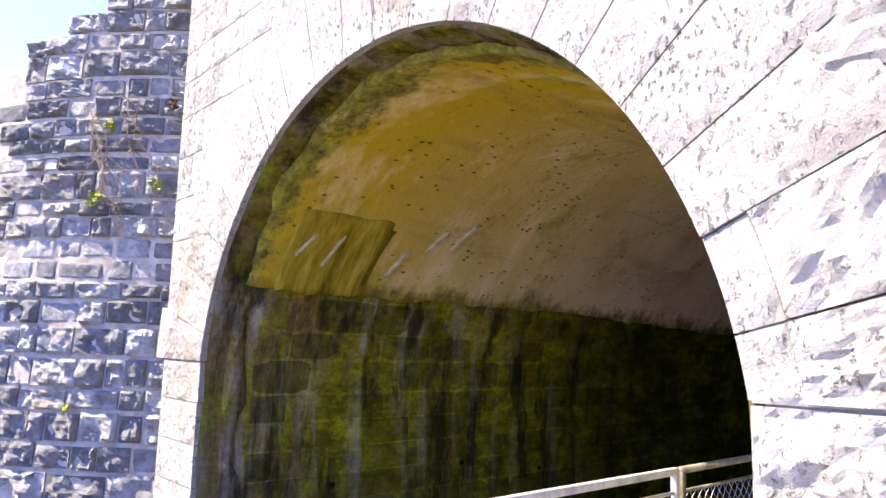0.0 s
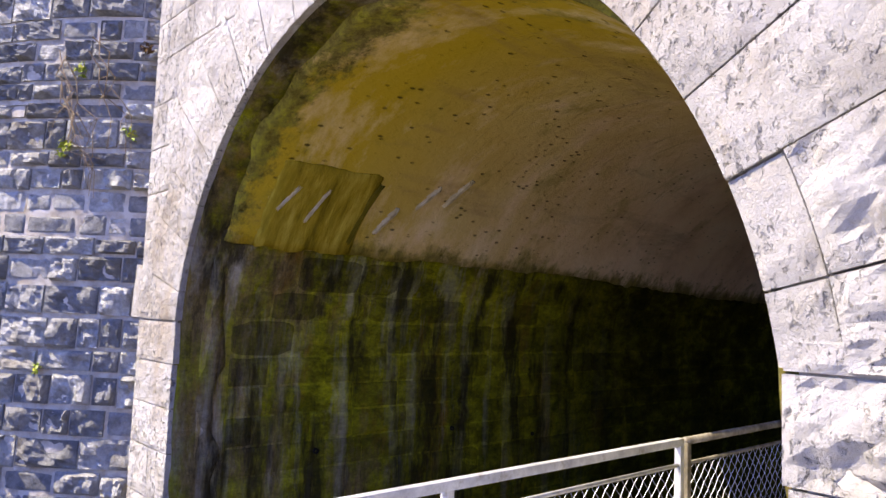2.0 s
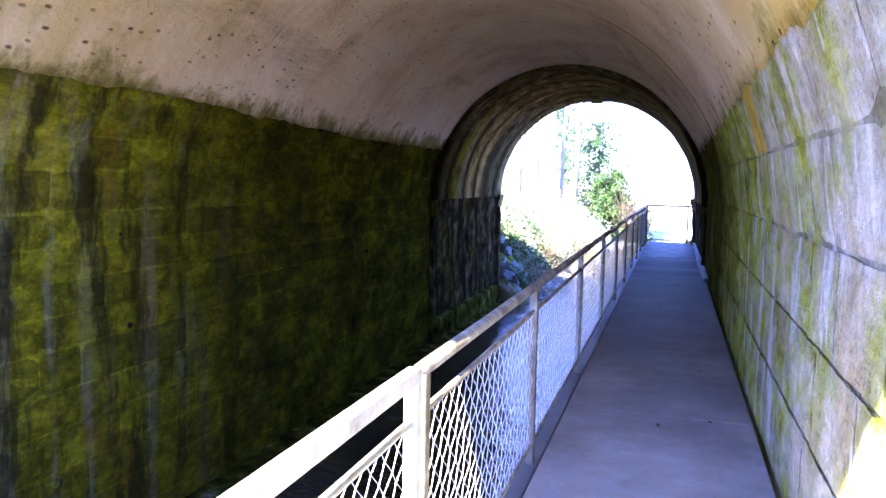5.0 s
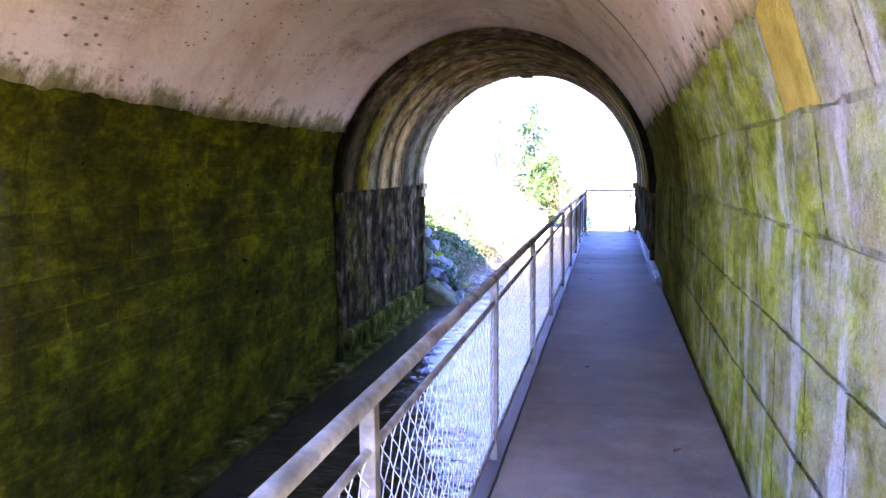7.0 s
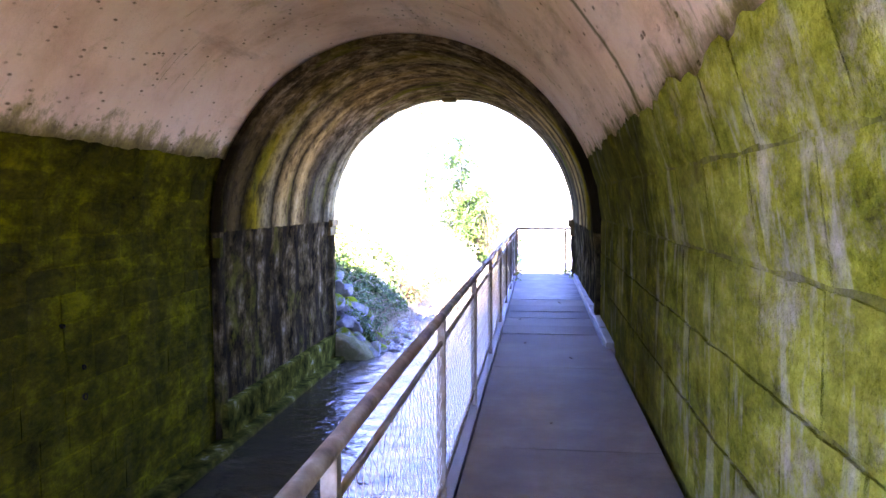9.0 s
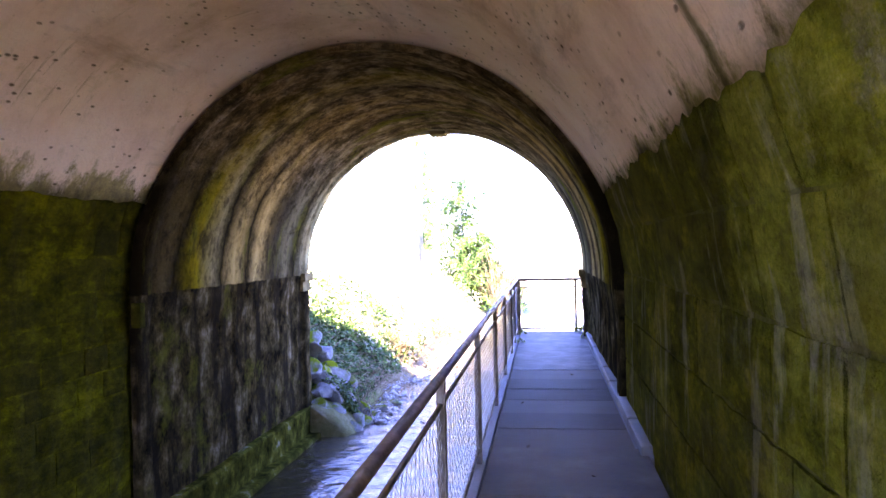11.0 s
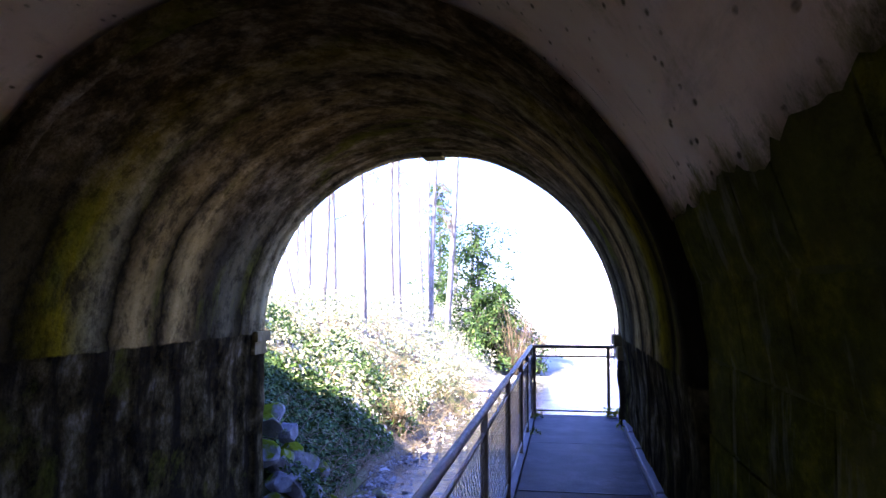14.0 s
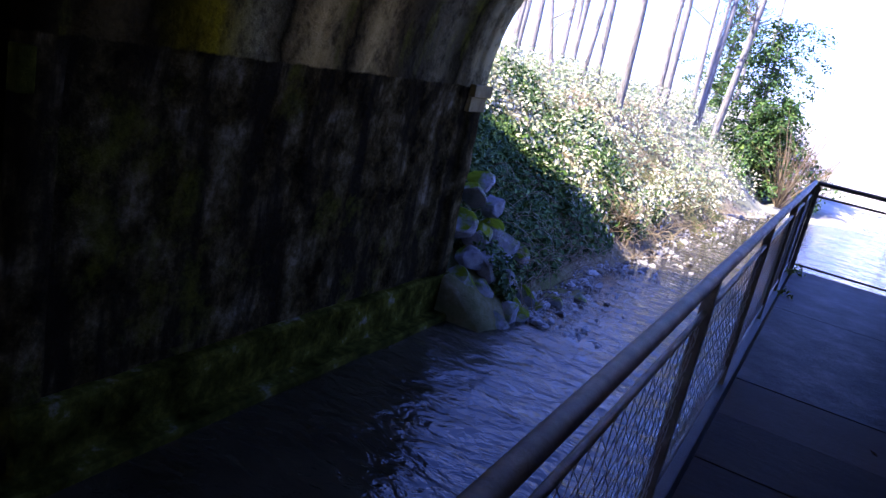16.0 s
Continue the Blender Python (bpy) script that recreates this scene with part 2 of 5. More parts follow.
def plaster_material():
    m = Mat("stained_plaster", 0.85)
    x, y, z = m.height()
    a = m.ramp(m.noise(0.9, 9, 0.65), [(0.3, (0.60, 0.42, 0.29)), (0.5, (0.78, 0.60, 0.44)), (0.72, (0.84, 0.71, 0.56))])
    near = m.ramp(m.math("MULTIPLY", y, 0.1), [(0.15, 1.0), (0.75, 0.0)])
    tan = m.ramp(m.math("ADD", m.math("MULTIPLY", y, 0.1), m.math("MULTIPLY", m.noise(0.7, 6, 0.7), 0.4)), [(1.08, 0.0), (1.38, 0.8)])
    a = m.mix(tan, a, m.ramp(m.noise(1.4, 8, 0.72), [(0.35, (0.36, 0.23, 0.10)), (0.65, (0.66, 0.47, 0.25))]))
    yel = m.ramp(m.noise(0.9, 8, 0.7, (0.7, 1.3, 0.7)), [(0.22, 0.0), (0.50, 1.0)])
    a = m.mix(m.math("MULTIPLY", yel, m.math("ADD", m.math("MULTIPLY", near, 0.92), 0.06)), a, (0.40, 0.29, 0.018))
    green = m.ramp(m.noise(1.3, 8, 0.75), [(0.56, 0.0), (0.68, 0.8)])
    a = m.mix(m.math("MULTIPLY", green, m.math("ADD", m.math("MULTIPLY", near, 0.5), 0.45)), a, (0.22, 0.19, 0.03))
    fleck = m.ramp(m.cells(11.0, (1.0, 0.45, 1.0)), [(0.08, 1.0), (0.19, 0.0)])
    spots = m.math("MULTIPLY", fleck, m.ramp(m.noise(1.3, 5, 0.75), [(0.42, 0.0), (0.54, 1.0)]))
    a = m.mix(m.math("MULTIPLY", spots, 0.8), a, (0.07, 0.055, 0.02))
    lines = m.ramp(m.noise(1.6, 8, 0.75, (0.8, 7.0, 0.8)), [(0.56, 0.0), (0.66, 0.6)])
    a = m.mix(m.math("MULTIPLY", lines, m.ramp(m.noise(0.6, 6, 0.65), [(0.52, 0.0), (0.60, 1.0)])), a, (0.13, 0.10, 0.025))
    soot = m.ramp(m.noise(1.0, 7, 0.7, (1.6, 0.3, 1.6)), [(0.55, 0.0), (0.72, 0.55)])
    a = m.mix(soot, a, (0.20, 0.13, 0.08))
    white = m.ramp(m.noise(2.3, 8, 0.75, (0.8, 3.0, 0.8)), [(0.66, 0.0), (0.74, 0.7)])
    a = m.mix(white, a, (0.66, 0.60, 0.50))
    creep = m.math("ADD", z, m.math("MULTIPLY", m.math("SUBTRACT", m.noise(2.4, 9, 0.78, (1, 1, 0.7)), 0.5), 1.5))
    east = m.ramp(m.math("ADD", x, 0.5), [(0.2, 0.0), (0.6, 1.0)])
    edge = m.math("ADD", m.math("MULTIPLY", east, 0.20), -2.55)
    shade_or_moss = m.ramp(m.math("SUBTRACT", 0.5, m.math("ADD", creep, edge)), [(0.42, 0.0), (0.62, 0.85)])
    a = m.mix(shade_or_moss, a, m.ramp(m.noise(6, 8, 0.75), [(0.35, (0.06, 0.055, 0.012)), (0.6, (0.27, 0.24, 0.06)), (0.75, (0.5, 0.46, 0.27))]))
    mouth = m.math("ADD", y, m.math("MULTIPLY", m.math("SUBTRACT", m.noise(1.9, 9, 0.75), 0.5), 1.6))
    a = m.mix(m.ramp(mouth, [(0.62, 0.9), (0.80, 0.0)]), a, m.ramp(m.noise(5, 9, 0.78), [(0.36, (0.03, 0.026, 0.008)), (0.5, (0.13, 0.12, 0.03)), (0.64, (0.26, 0.26, 0.03))]))
    crack = m.math("ABSOLUTE", m.math("ADD", m.math("SUBTRACT", y, 9.68), m.math("MULTIPLY", m.math("SUBTRACT", m.noise(1.4, 6, 0.7), 0.5), 0.25)))
    a = m.mix(m.math("MULTIPLY", m.ramp(crack, [(0.012, 0.85), (0.07, 0.0)]), east), a, (0.10, 0.09, 0.03))
    m.base(a).bump(m.noise(7, 9, 0.7), 0.025).bump(m.math("MULTIPLY", spots, -1.0), 0.02)
    return m.m


def ring_material():
    """Stone lining stained in bands that follow its courses round the arch."""
    m = Mat("dark_arch_stone", 0.8)
    x, y, z = m.height()
    wobble = m.math("MULTIPLY", m.math("SUBTRACT", m.noise(0.9, 7, 0.7), 0.5), 0.11)
    along = m.math("ADD", m.math("MULTIPLY", m.math("SUBTRACT", y, 15.2), 1 / 6.4), wobble)
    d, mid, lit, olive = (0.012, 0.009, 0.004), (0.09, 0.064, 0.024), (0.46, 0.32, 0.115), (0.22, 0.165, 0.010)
    # last stop paints the lit lip of the portal edge in pale yellow
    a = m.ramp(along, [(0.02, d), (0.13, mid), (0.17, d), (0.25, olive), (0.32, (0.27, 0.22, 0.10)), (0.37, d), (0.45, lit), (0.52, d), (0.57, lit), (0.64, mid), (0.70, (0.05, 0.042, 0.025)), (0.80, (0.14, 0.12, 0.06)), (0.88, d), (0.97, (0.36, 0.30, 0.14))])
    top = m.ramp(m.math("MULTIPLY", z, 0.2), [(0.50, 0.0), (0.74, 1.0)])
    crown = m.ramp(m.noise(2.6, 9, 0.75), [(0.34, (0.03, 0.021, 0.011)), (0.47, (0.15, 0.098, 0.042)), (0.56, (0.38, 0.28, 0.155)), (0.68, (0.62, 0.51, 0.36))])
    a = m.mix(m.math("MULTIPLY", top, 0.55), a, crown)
    a = m.mix(m.ramp(m.noise(2.2, 9, 0.75, (1, 1, 0.6)), [(0.50, 0.0), (0.64, 0.85)]), a, (0.035, 0.027, 0.016))
    a = m.mix(m.ramp(m.noise(0.7, 7, 0.65, (1, 1.5, 0.5)), [(0.56, 0.0), (0.68, 0.75)]), a, (0.12, 0.12, 0.012))
    a = m.mix(m.ramp(m.noise(4.2, 8, 0.74), [(0.48, 0.0), (0.62, 0.7)]), a, m.mix(0.85, a, (0.012, 0.009, 0.005)))
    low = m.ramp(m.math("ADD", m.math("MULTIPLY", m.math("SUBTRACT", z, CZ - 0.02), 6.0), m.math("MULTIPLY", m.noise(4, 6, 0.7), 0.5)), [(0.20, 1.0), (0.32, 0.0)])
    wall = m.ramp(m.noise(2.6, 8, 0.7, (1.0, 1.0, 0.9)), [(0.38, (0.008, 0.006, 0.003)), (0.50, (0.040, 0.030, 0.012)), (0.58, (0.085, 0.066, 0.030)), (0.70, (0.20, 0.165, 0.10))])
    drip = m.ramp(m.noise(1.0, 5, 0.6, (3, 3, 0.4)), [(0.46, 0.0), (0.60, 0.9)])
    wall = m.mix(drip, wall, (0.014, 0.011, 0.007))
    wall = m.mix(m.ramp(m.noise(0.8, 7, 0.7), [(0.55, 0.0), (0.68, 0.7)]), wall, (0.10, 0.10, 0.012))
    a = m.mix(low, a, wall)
    m.base(a).bump(m.noise(9, 9, 0.75), 0.06)
    return m.m


def concrete_material(name="worn_concrete", c=(0.16, 0.135, 0.112)):
    m = Mat(name, 0.88)
    lo = tuple(v * 0.62 for v in c)
    a = m.ramp(m.noise(0.9, 8, 0.65), [(0.3, lo), (0.62, c)])
    a = m.mix(m.ramp(m.noise(55, 3), [(0.6, 0.0), (0.75, 0.4)]), a, lo)
    a = m.mix(m.ramp(m.noise(2.6, 6, 0.7), [(0.6, 0.0), (0.75, 0.55)]), a, (0.10, 0.09, 0.07))
    m.base(a).rough(m.noise(1.5, 6, 0.7), 0.42, 0.75).bump(m.noise(40, 6, 0.7), 0.006)
    m.b.inputs["Specular IOR Level"].default_value = 0.2
    return m.m


def steel_material():
    m = Mat("weathered_galvanised_steel", 0.5, 0.35)
    a = m.ramp(m.noise(7, 7, 0.65), [(0.35, (0.30, 0.30, 0.29)), (0.65, (0.52, 0.52, 0.50))])
    a = m.mix(m.ramp(m.noise(3.3, 8, 0.75), [(0.56, 0.0), (0.68, 0.8)]), a, (0.16, 0.13, 0.05))
    m.base(a).rough(m.noise(12, 5), 0.4, 0.75).bump(m.noise(60, 4), 0.002)
    return m.m


def wire_material():
    m = Mat("galvanised_wire", 0.5, 0.15)
    m.base(m.ramp(m.noise(9, 4), [(0.3, (0.30, 0.30, 0.29)), (0.7, (0.55, 0.55, 0.53))]))
    return m.m


def water_material():
    m = Mat("stream_water", 0.03)
    m.base(m.ramp(m.noise(0.6, 4), [(0.35, (0.022, 0.017, 0.009)), (0.65, (0.05, 0.040, 0.022))]))
    m.b.inputs["IOR"].default_value = 1.33
    m.bump(m.noise(3.4, 4, 0.55, (0.6, 1.0, 1.0), 0.6), 0.05).bump(m.noise(1.1, 2, 0.5), 0.06).bump(m.noise(11, 3, 0.5, (0.6, 1, 1)), 0.012)
    return m.m


def ground_material():
    m = Mat("leaf_litter_ground", 0.95)
    a = m.ramp(m.noise(3.5, 9, 0.75), [(0.3, (0.07, 0.05, 0.03)), (0.5, (0.22, 0.17, 0.10)), (0.7, (0.42, 0.35, 0.24))])
    a = m.mix(m.ramp(m.noise(0.35, 5), [(0.45, 0.0), (0.6, 0.7)]), a, (0.10, 0.12, 0.03))
    x, y, z = m.height()
    # far ground painted pale, its sunlit glare put into the colour
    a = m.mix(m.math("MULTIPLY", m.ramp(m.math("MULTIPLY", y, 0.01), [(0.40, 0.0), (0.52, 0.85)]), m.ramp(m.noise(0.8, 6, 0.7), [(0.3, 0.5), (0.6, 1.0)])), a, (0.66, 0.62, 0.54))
    m.base(a).bump(m.noise(18, 8, 0.75), 0.05)
    return m.m


def rock_material():
    m = Mat("riprap_rock", 0.85)
    a = m.ramp(m.noise(3.0, 8, 0.65), [(0.3, (0.10, 0.10, 0.10)), (0.6, (0.29, 0.29, 0.29)), (0.75, (0.48, 0.48, 0.48))])
    nz = m.t.nodes.new("ShaderNodeSeparateXYZ")
    m.link(m.geo.outputs["Normal"], nz.inputs[0])
    moss = m.math("MULTIPLY", m.ramp(m.noise(1.6, 5), [(0.43, 0.0), (0.53, 1.0)]), m.ramp(nz.outputs[2], [(0.2, 0.0), (0.6, 1.0)]))
    a = m.mix(moss, a, (0.11, 0.14, 0.01))
    m.base(a).bump(m.noise(16, 8, 0.7), 0.03)
    return m.m


def simple_material(name, stops, scale=6.0, rough=0.85, bump=0.01, stretch=(1, 1, 1), by=""):
    m = Mat(name, rough)
    fac = m.noise(scale, 6, 0.65, stretch)
    c = m.ramp(fac, stops)
    if by:
        src = m.island() if by == "island" else m.rand()
        c = m.mix(0.65, c, m.ramp(src, stops))
    m.base(c).bump(m.noise(scale * 4, 6, 0.7, stretch), bump)
    return m.m


def leaf_material(name, stops):
    m = Mat(name, 0.55)
    m.b.inputs["Specular IOR Level"].default_value = 0.18
    m.base(m.mix(0.25, m.ramp(m.island(), stops), m.ramp(m.noise(1.0, 4), stops)))
    m.b.inputs["Transmission Weight"].default_value = 0.0
    return m.m


M_ASHLAR, M_RUBBLE = ashlar_material(), rubble_material()
M_PALEMORTAR = simple_material("pale_lime_mortar", [(0.3, (0.24, 0.20, 0.15)), (0.6, (0.44, 0.40, 0.34))], 5, 0.95, 0.02)
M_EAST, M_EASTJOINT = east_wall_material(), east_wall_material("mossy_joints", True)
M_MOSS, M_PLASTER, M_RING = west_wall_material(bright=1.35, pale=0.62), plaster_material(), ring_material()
M_MOUTH = west_wall_material("wet_mouth_stone", 1.0, 0.6)
M_APRON = concrete_material("pale_apron_concrete", (0.50, 0.48, 0.45))
M_CURB = concrete_material("kerb_concrete", (0.16, 0.152, 0.14))
M_STEEL, M_WIRE, M_WATER = steel_material(), wire_material(), water_material()
# darker than M_STEEL: brown weathering, with passage shade painted into the colour
M_DARKSTEEL = simple_material("shade_dark_weathered_steel", [(0.32, (0.048, 0.040, 0.026)), (0.5, (0.125, 0.105, 0.070)), (0.72, (0.25, 0.22, 0.165))], 8, 0.6, 0.003)
M_GROUND, M_ROCK = ground_material(), rock_material()
M_GRAVEL = simple_material("stream_gravel", [(0.3, (0.13, 0.12, 0.11)), (0.7, (0.40, 0.38, 0.35))], 5, 0.8, 0.02, by="island")
M_BARK = simple_material("grey_bark", [(0.3, (0.13, 0.115, 0.10)), (0.7, (0.38, 0.35, 0.32))], 5, 0.95, 0.03, (3, 3, 0.5))
M_TWIG = simple_material("dry_twigs", [(0.3, (0.13, 0.09, 0.05)), (0.7, (0.34, 0.26, 0.17))], 6, 0.95, 0.004, by="island")
M_IVY = leaf_material("ivy_leaves", [(0.0, (0.012, 0.032, 0.008)), (0.5, (0.04, 0.09, 0.018)), (1.0, (0.13, 0.19, 0.04))])
M_FIR = leaf_material("evergreen_needles", [(0.0, (0.018, 0.05, 0.014)), (0.5, (0.055, 0.12, 0.03)), (1.0, (0.16, 0.23, 0.05))])
# paler than M_IVY, with the sunlit gloss of the leaves painted in
M_SHRUB = leaf_material("sunlit_shrub_leaves", [(0.0, (0.08, 0.13, 0.05)), (0.5, (0.20, 0.26, 0.13)), (1.0, (0.44, 0.48, 0.32))])
M_GRASS = leaf_material("dry_grass_and_weeds", [(0.0, (0.14, 0.19, 0.07)), (0.45, (0.38, 0.37, 0.22)), (0.8, (0.58, 0.53, 0.40)), (1.0, (0.72, 0.68, 0.58))])

# ---------------------------------------------------------------- builders
CX = -1.45                    # axis of the arch
R_IN, R_RING = 2.87, 2.79     # barrel and the end rings
X_L, X_R = CX - R_IN + 0.08, CX + R_IN - 0.05
Y0, Y_RING, Y1 = 0.1, 15.2, 21.6
Z_WATER, Z_LINE = -2.02, 2.47


def obj(name, bm, material, parent=None, label="", smooth=False):
    me = bpy.data.meshes.new(name)
    if smooth:
        for f in bm.faces:
            f.smooth = True
    bm.to_mesh(me)
    bm.free()
    me.materials.append(material)
    ob = new(name, me)
    if parent:
        ob.parent = parent
    if label:
        ob["label"] = label
    return ob


def part(name, bm, material, parent, label="", smooth=False):
    return obj(name, bm, material, parent, label, smooth)


def mesh_from(name, verts, faces, material, parent=None, smooth=False):
    me = bpy.data.meshes.new(name)
    me.from_pydata(verts, [], faces)
    if smooth:
        me.polygons.foreach_set("use_smooth", [True] * len(me.polygons))
    me.materials.append(material)
    ob = new(name, me)
    if parent:
        ob.parent = parent
    return ob


def add_box(bm, x0, x1, y0, y1, z0, z1, bevel=0.0):
    m = Matrix.Translation(((x0 + x1) / 2, (y0 + y1) / 2, (z0 + z1) / 2)) @ Matrix.Diagonal((x1 - x0, y1 - y0, z1 - z0, 1))
    vs = bmesh.ops.create_cube(bm, size=1, matrix=m)["verts"]
    if bevel:
        es = list({e for v in vs for e in v.link_edges})
        bmesh.ops.bevel(bm, geom=es, offset=bevel, segments=2, affect="EDGES", profile=0.6)


def box(x0, x1, y0, y1, z0, z1, bevel=0.0):
    bm = bmesh.new()
    add_box(bm, x0, x1, y0, y1, z0, z1, bevel)
    return bm


def add_tube(bm, a, b, r, n=10, r2=None, caps=True):
    a, b = Vector(a), Vector(b)
    d = b - a
    m = Matrix.Translation((a + b) / 2) @ d.to_track_quat("Z", "Y").to_matrix().to_4x4()
    bmesh.ops.create_cone(bm, cap_ends=caps, segments=n, radius1=r, radius2=r if r2 is None else r2, depth=d.length, matrix=m)


def tube(a, b, r, n=10):
    bm = bmesh.new()
    add_tube(bm, a, b, r, n)
    return bm


def wob(p, s=1.0, k=1):
    return noise.fractal(Vector(p) * s + Vector((k * 7.3, k * 3.1, k * 5.7)), 1.0, 2.0, 4)


def sheet(name, inner, outer, us, vs, material, parent=None):
    """A thick curved sheet: inner(u, v) and outer(u, v) give its two faces over the grid us x vs."""
    nu, nv = len(us), len(vs)
    verts = [inner(u, v) for u in us for v in vs] + [outer(u, v) for u in us for v in vs]
    off, faces = nu * nv, []
    for i in range(nu - 1):
        for j in range(nv - 1):
            a, b, c, d = i * nv + j, i * nv + j + 1, (i + 1) * nv + j + 1, (i + 1) * nv + j
            faces.append((a, b, c, d))
            faces.append((a + off, d + off, c + off, b + off))
    for i in range(nu - 1):
        for j, flip in ((0, 0), (nv - 1, 1)):
            a, b = i * nv + j, (i + 1) * nv + j
            q = (a, b, b + off, a + off)
            faces.append(q[::-1] if flip else q)
    for j in range(nv - 1):
        for i, flip in ((0, 1), (nu - 1, 0)):
            a, b = i * nv + j, i * nv + j + 1
            q = (a, b, b + off, a + off)
            faces.append(q[::-1] if flip else q)
    return mesh_from(name, verts, faces, material, parent, smooth=True)


def steps(a, b, d):
    n = max(1, round((b - a) / d))
    return [a + (b - a) * i / n for i in range(n + 1)]


def half(z, r):
    """Half the width of the passage at height z for an arch of radius r."""
    return r if z <= CZ else math.sqrt(max(r * r - (z - CZ) ** 2, 0))


# ---------------------------------------------------------------- passage walls and vault
A_LINE = math.asin((Z_LINE - CZ) / R_IN)
Y_MOUTH = 0.42


def side_wall(name, sgn, label, material):
    def inner(y, z):
        w = wob((sgn * 9, y, z), 0.9) * 0.010 + wob((sgn * 9, y, z), 3.5) * 0.007
        return (CX + sgn * (half(z, R_IN) + 0.014 + w), y, z)

    def outer(y, z):
        return (CX + sgn * (R_IN + 0.7), y, z)
    return tagged(sheet(name, inner, outer, steps(0.56, Y_RING, 0.14), steps(-3.0, Z_LINE + 0.1, 0.13), material), label, "wall", kind="structure")


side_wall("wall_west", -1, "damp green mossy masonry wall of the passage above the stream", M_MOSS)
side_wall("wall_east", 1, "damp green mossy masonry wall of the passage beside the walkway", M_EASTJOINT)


def line_z(y, side):
    """Height at which the plaster ends over the stone; it sinks a little further in."""
    t = max(0.0, min(1.0, (y - 6.5) / 4.0))
    z = (2.47 - 0.14 * t) if side < 0 else 2.33 - 0.03 * t
    rag = 0.03 * wob((y, 0, side), 1.4, 6) + 0.022 * wob((y, 3, side), 6.0, 6)
    return z + rag * (1.0 if side < 0 else 2.2)


def barrel(y, a):
    w = wob((math.cos(a) * 3, y, math.sin(a) * 3), 0.8, 2) * 0.012
    start = 0.74 - 0.27 * math.sin(a) + 0.08 * wob((math.cos(a) * 3, 0, math.sin(a) * 3), 1.5, 8)
    y = start + (y - Y_MOUTH) * (Y_RING - start) / (Y_RING - Y_MOUTH)
    t = (a - A_LINE) / (math.pi - 2 * A_LINE)
    lo, hi = (math.asin((line_z(y, q) - CZ) / R_IN) for q in (-1, 1))
    a = lo + t * (math.pi - lo - hi)
    r = R_IN - 0.036 + w + 0.034 * max(0.0, (t - 0.90) / 0.10) + 0.014 * max(0.0, (0.06 - t) / 0.06)
    return (CX - r * math.cos(a), y, CZ + r * math.sin(a))


def barrel_out(y, a):
    return (CX - (R_IN + 0.6) * math.cos(a), y, CZ + (R_IN + 0.6) * math.sin(a))


tagged(sheet("ceiling", barrel, barrel_out, steps(Y_MOUTH, Y_RING, 0.08), steps(A_LINE, math.pi - A_LINE, 0.06), M_PLASTER),
       "pinkish stained plaster vault of the passage", "ceiling", kind="structure")


BANDS = [(15.2, -0.02), (15.55, 0.03), (16.5, 0.022), (17.3, 0.03), (18.1, 0.02), (18.9, 0.027), (19.7, 0.018), (20.4, 0.024), (21.0, 0.01), (21.32, -0.015)]


def ring_r(y):
    """The lining is built of courses that stand slightly in and out of one another."""
    d = [o for s, o in BANDS if y >= s - 1e-6][-1]
    return R_RING + d - 0.03 * (y - Y_RING) / (Y1 - Y_RING)


def end_section(name, y0, y1, rfun, material, label, low=-3.0):
    def at(y, s, r):
        w = 0.05 if y < 21.3 else 0.0
        if s < 0:
            return (CX - r - w * min(1, -s * 2), y, CZ + s)
        if s > math.pi:
            return (CX + r + w * min(1, (s - math.pi) * 2), y, CZ - (s - math.pi))
        return (CX - r * math.cos(s), y, CZ + r * math.sin(s))
    ys = sorted(set(steps(y0, y1, 0.18) + [b - 0.02 for b, _ in BANDS if y0 < b < y1] + [b for b, _ in BANDS if y0 < b < y1]))
    ss = steps(low - CZ, 0, 0.14) + steps(0, math.pi, 0.06)[1:] + steps(math.pi, math.pi + CZ - low, 0.14)[1:]

    def inner(y, s):
        return at(y, s, rfun(y) + wob((math.cos(s) * 3, y, s), 1.5, 3) * 0.025)
    return tagged(sheet(name, inner, lambda y, s: at(y, s, R_IN + 0.7), ys, ss, material), label, "arch", kind="structure")


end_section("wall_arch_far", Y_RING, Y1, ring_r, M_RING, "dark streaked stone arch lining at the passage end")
RISE = 1.0
C_NEAR, R_NEAR = -1.47, 2.92      # the mouth stands slightly askew


def face_y(x):
    return 0.02 - 0.063 * x


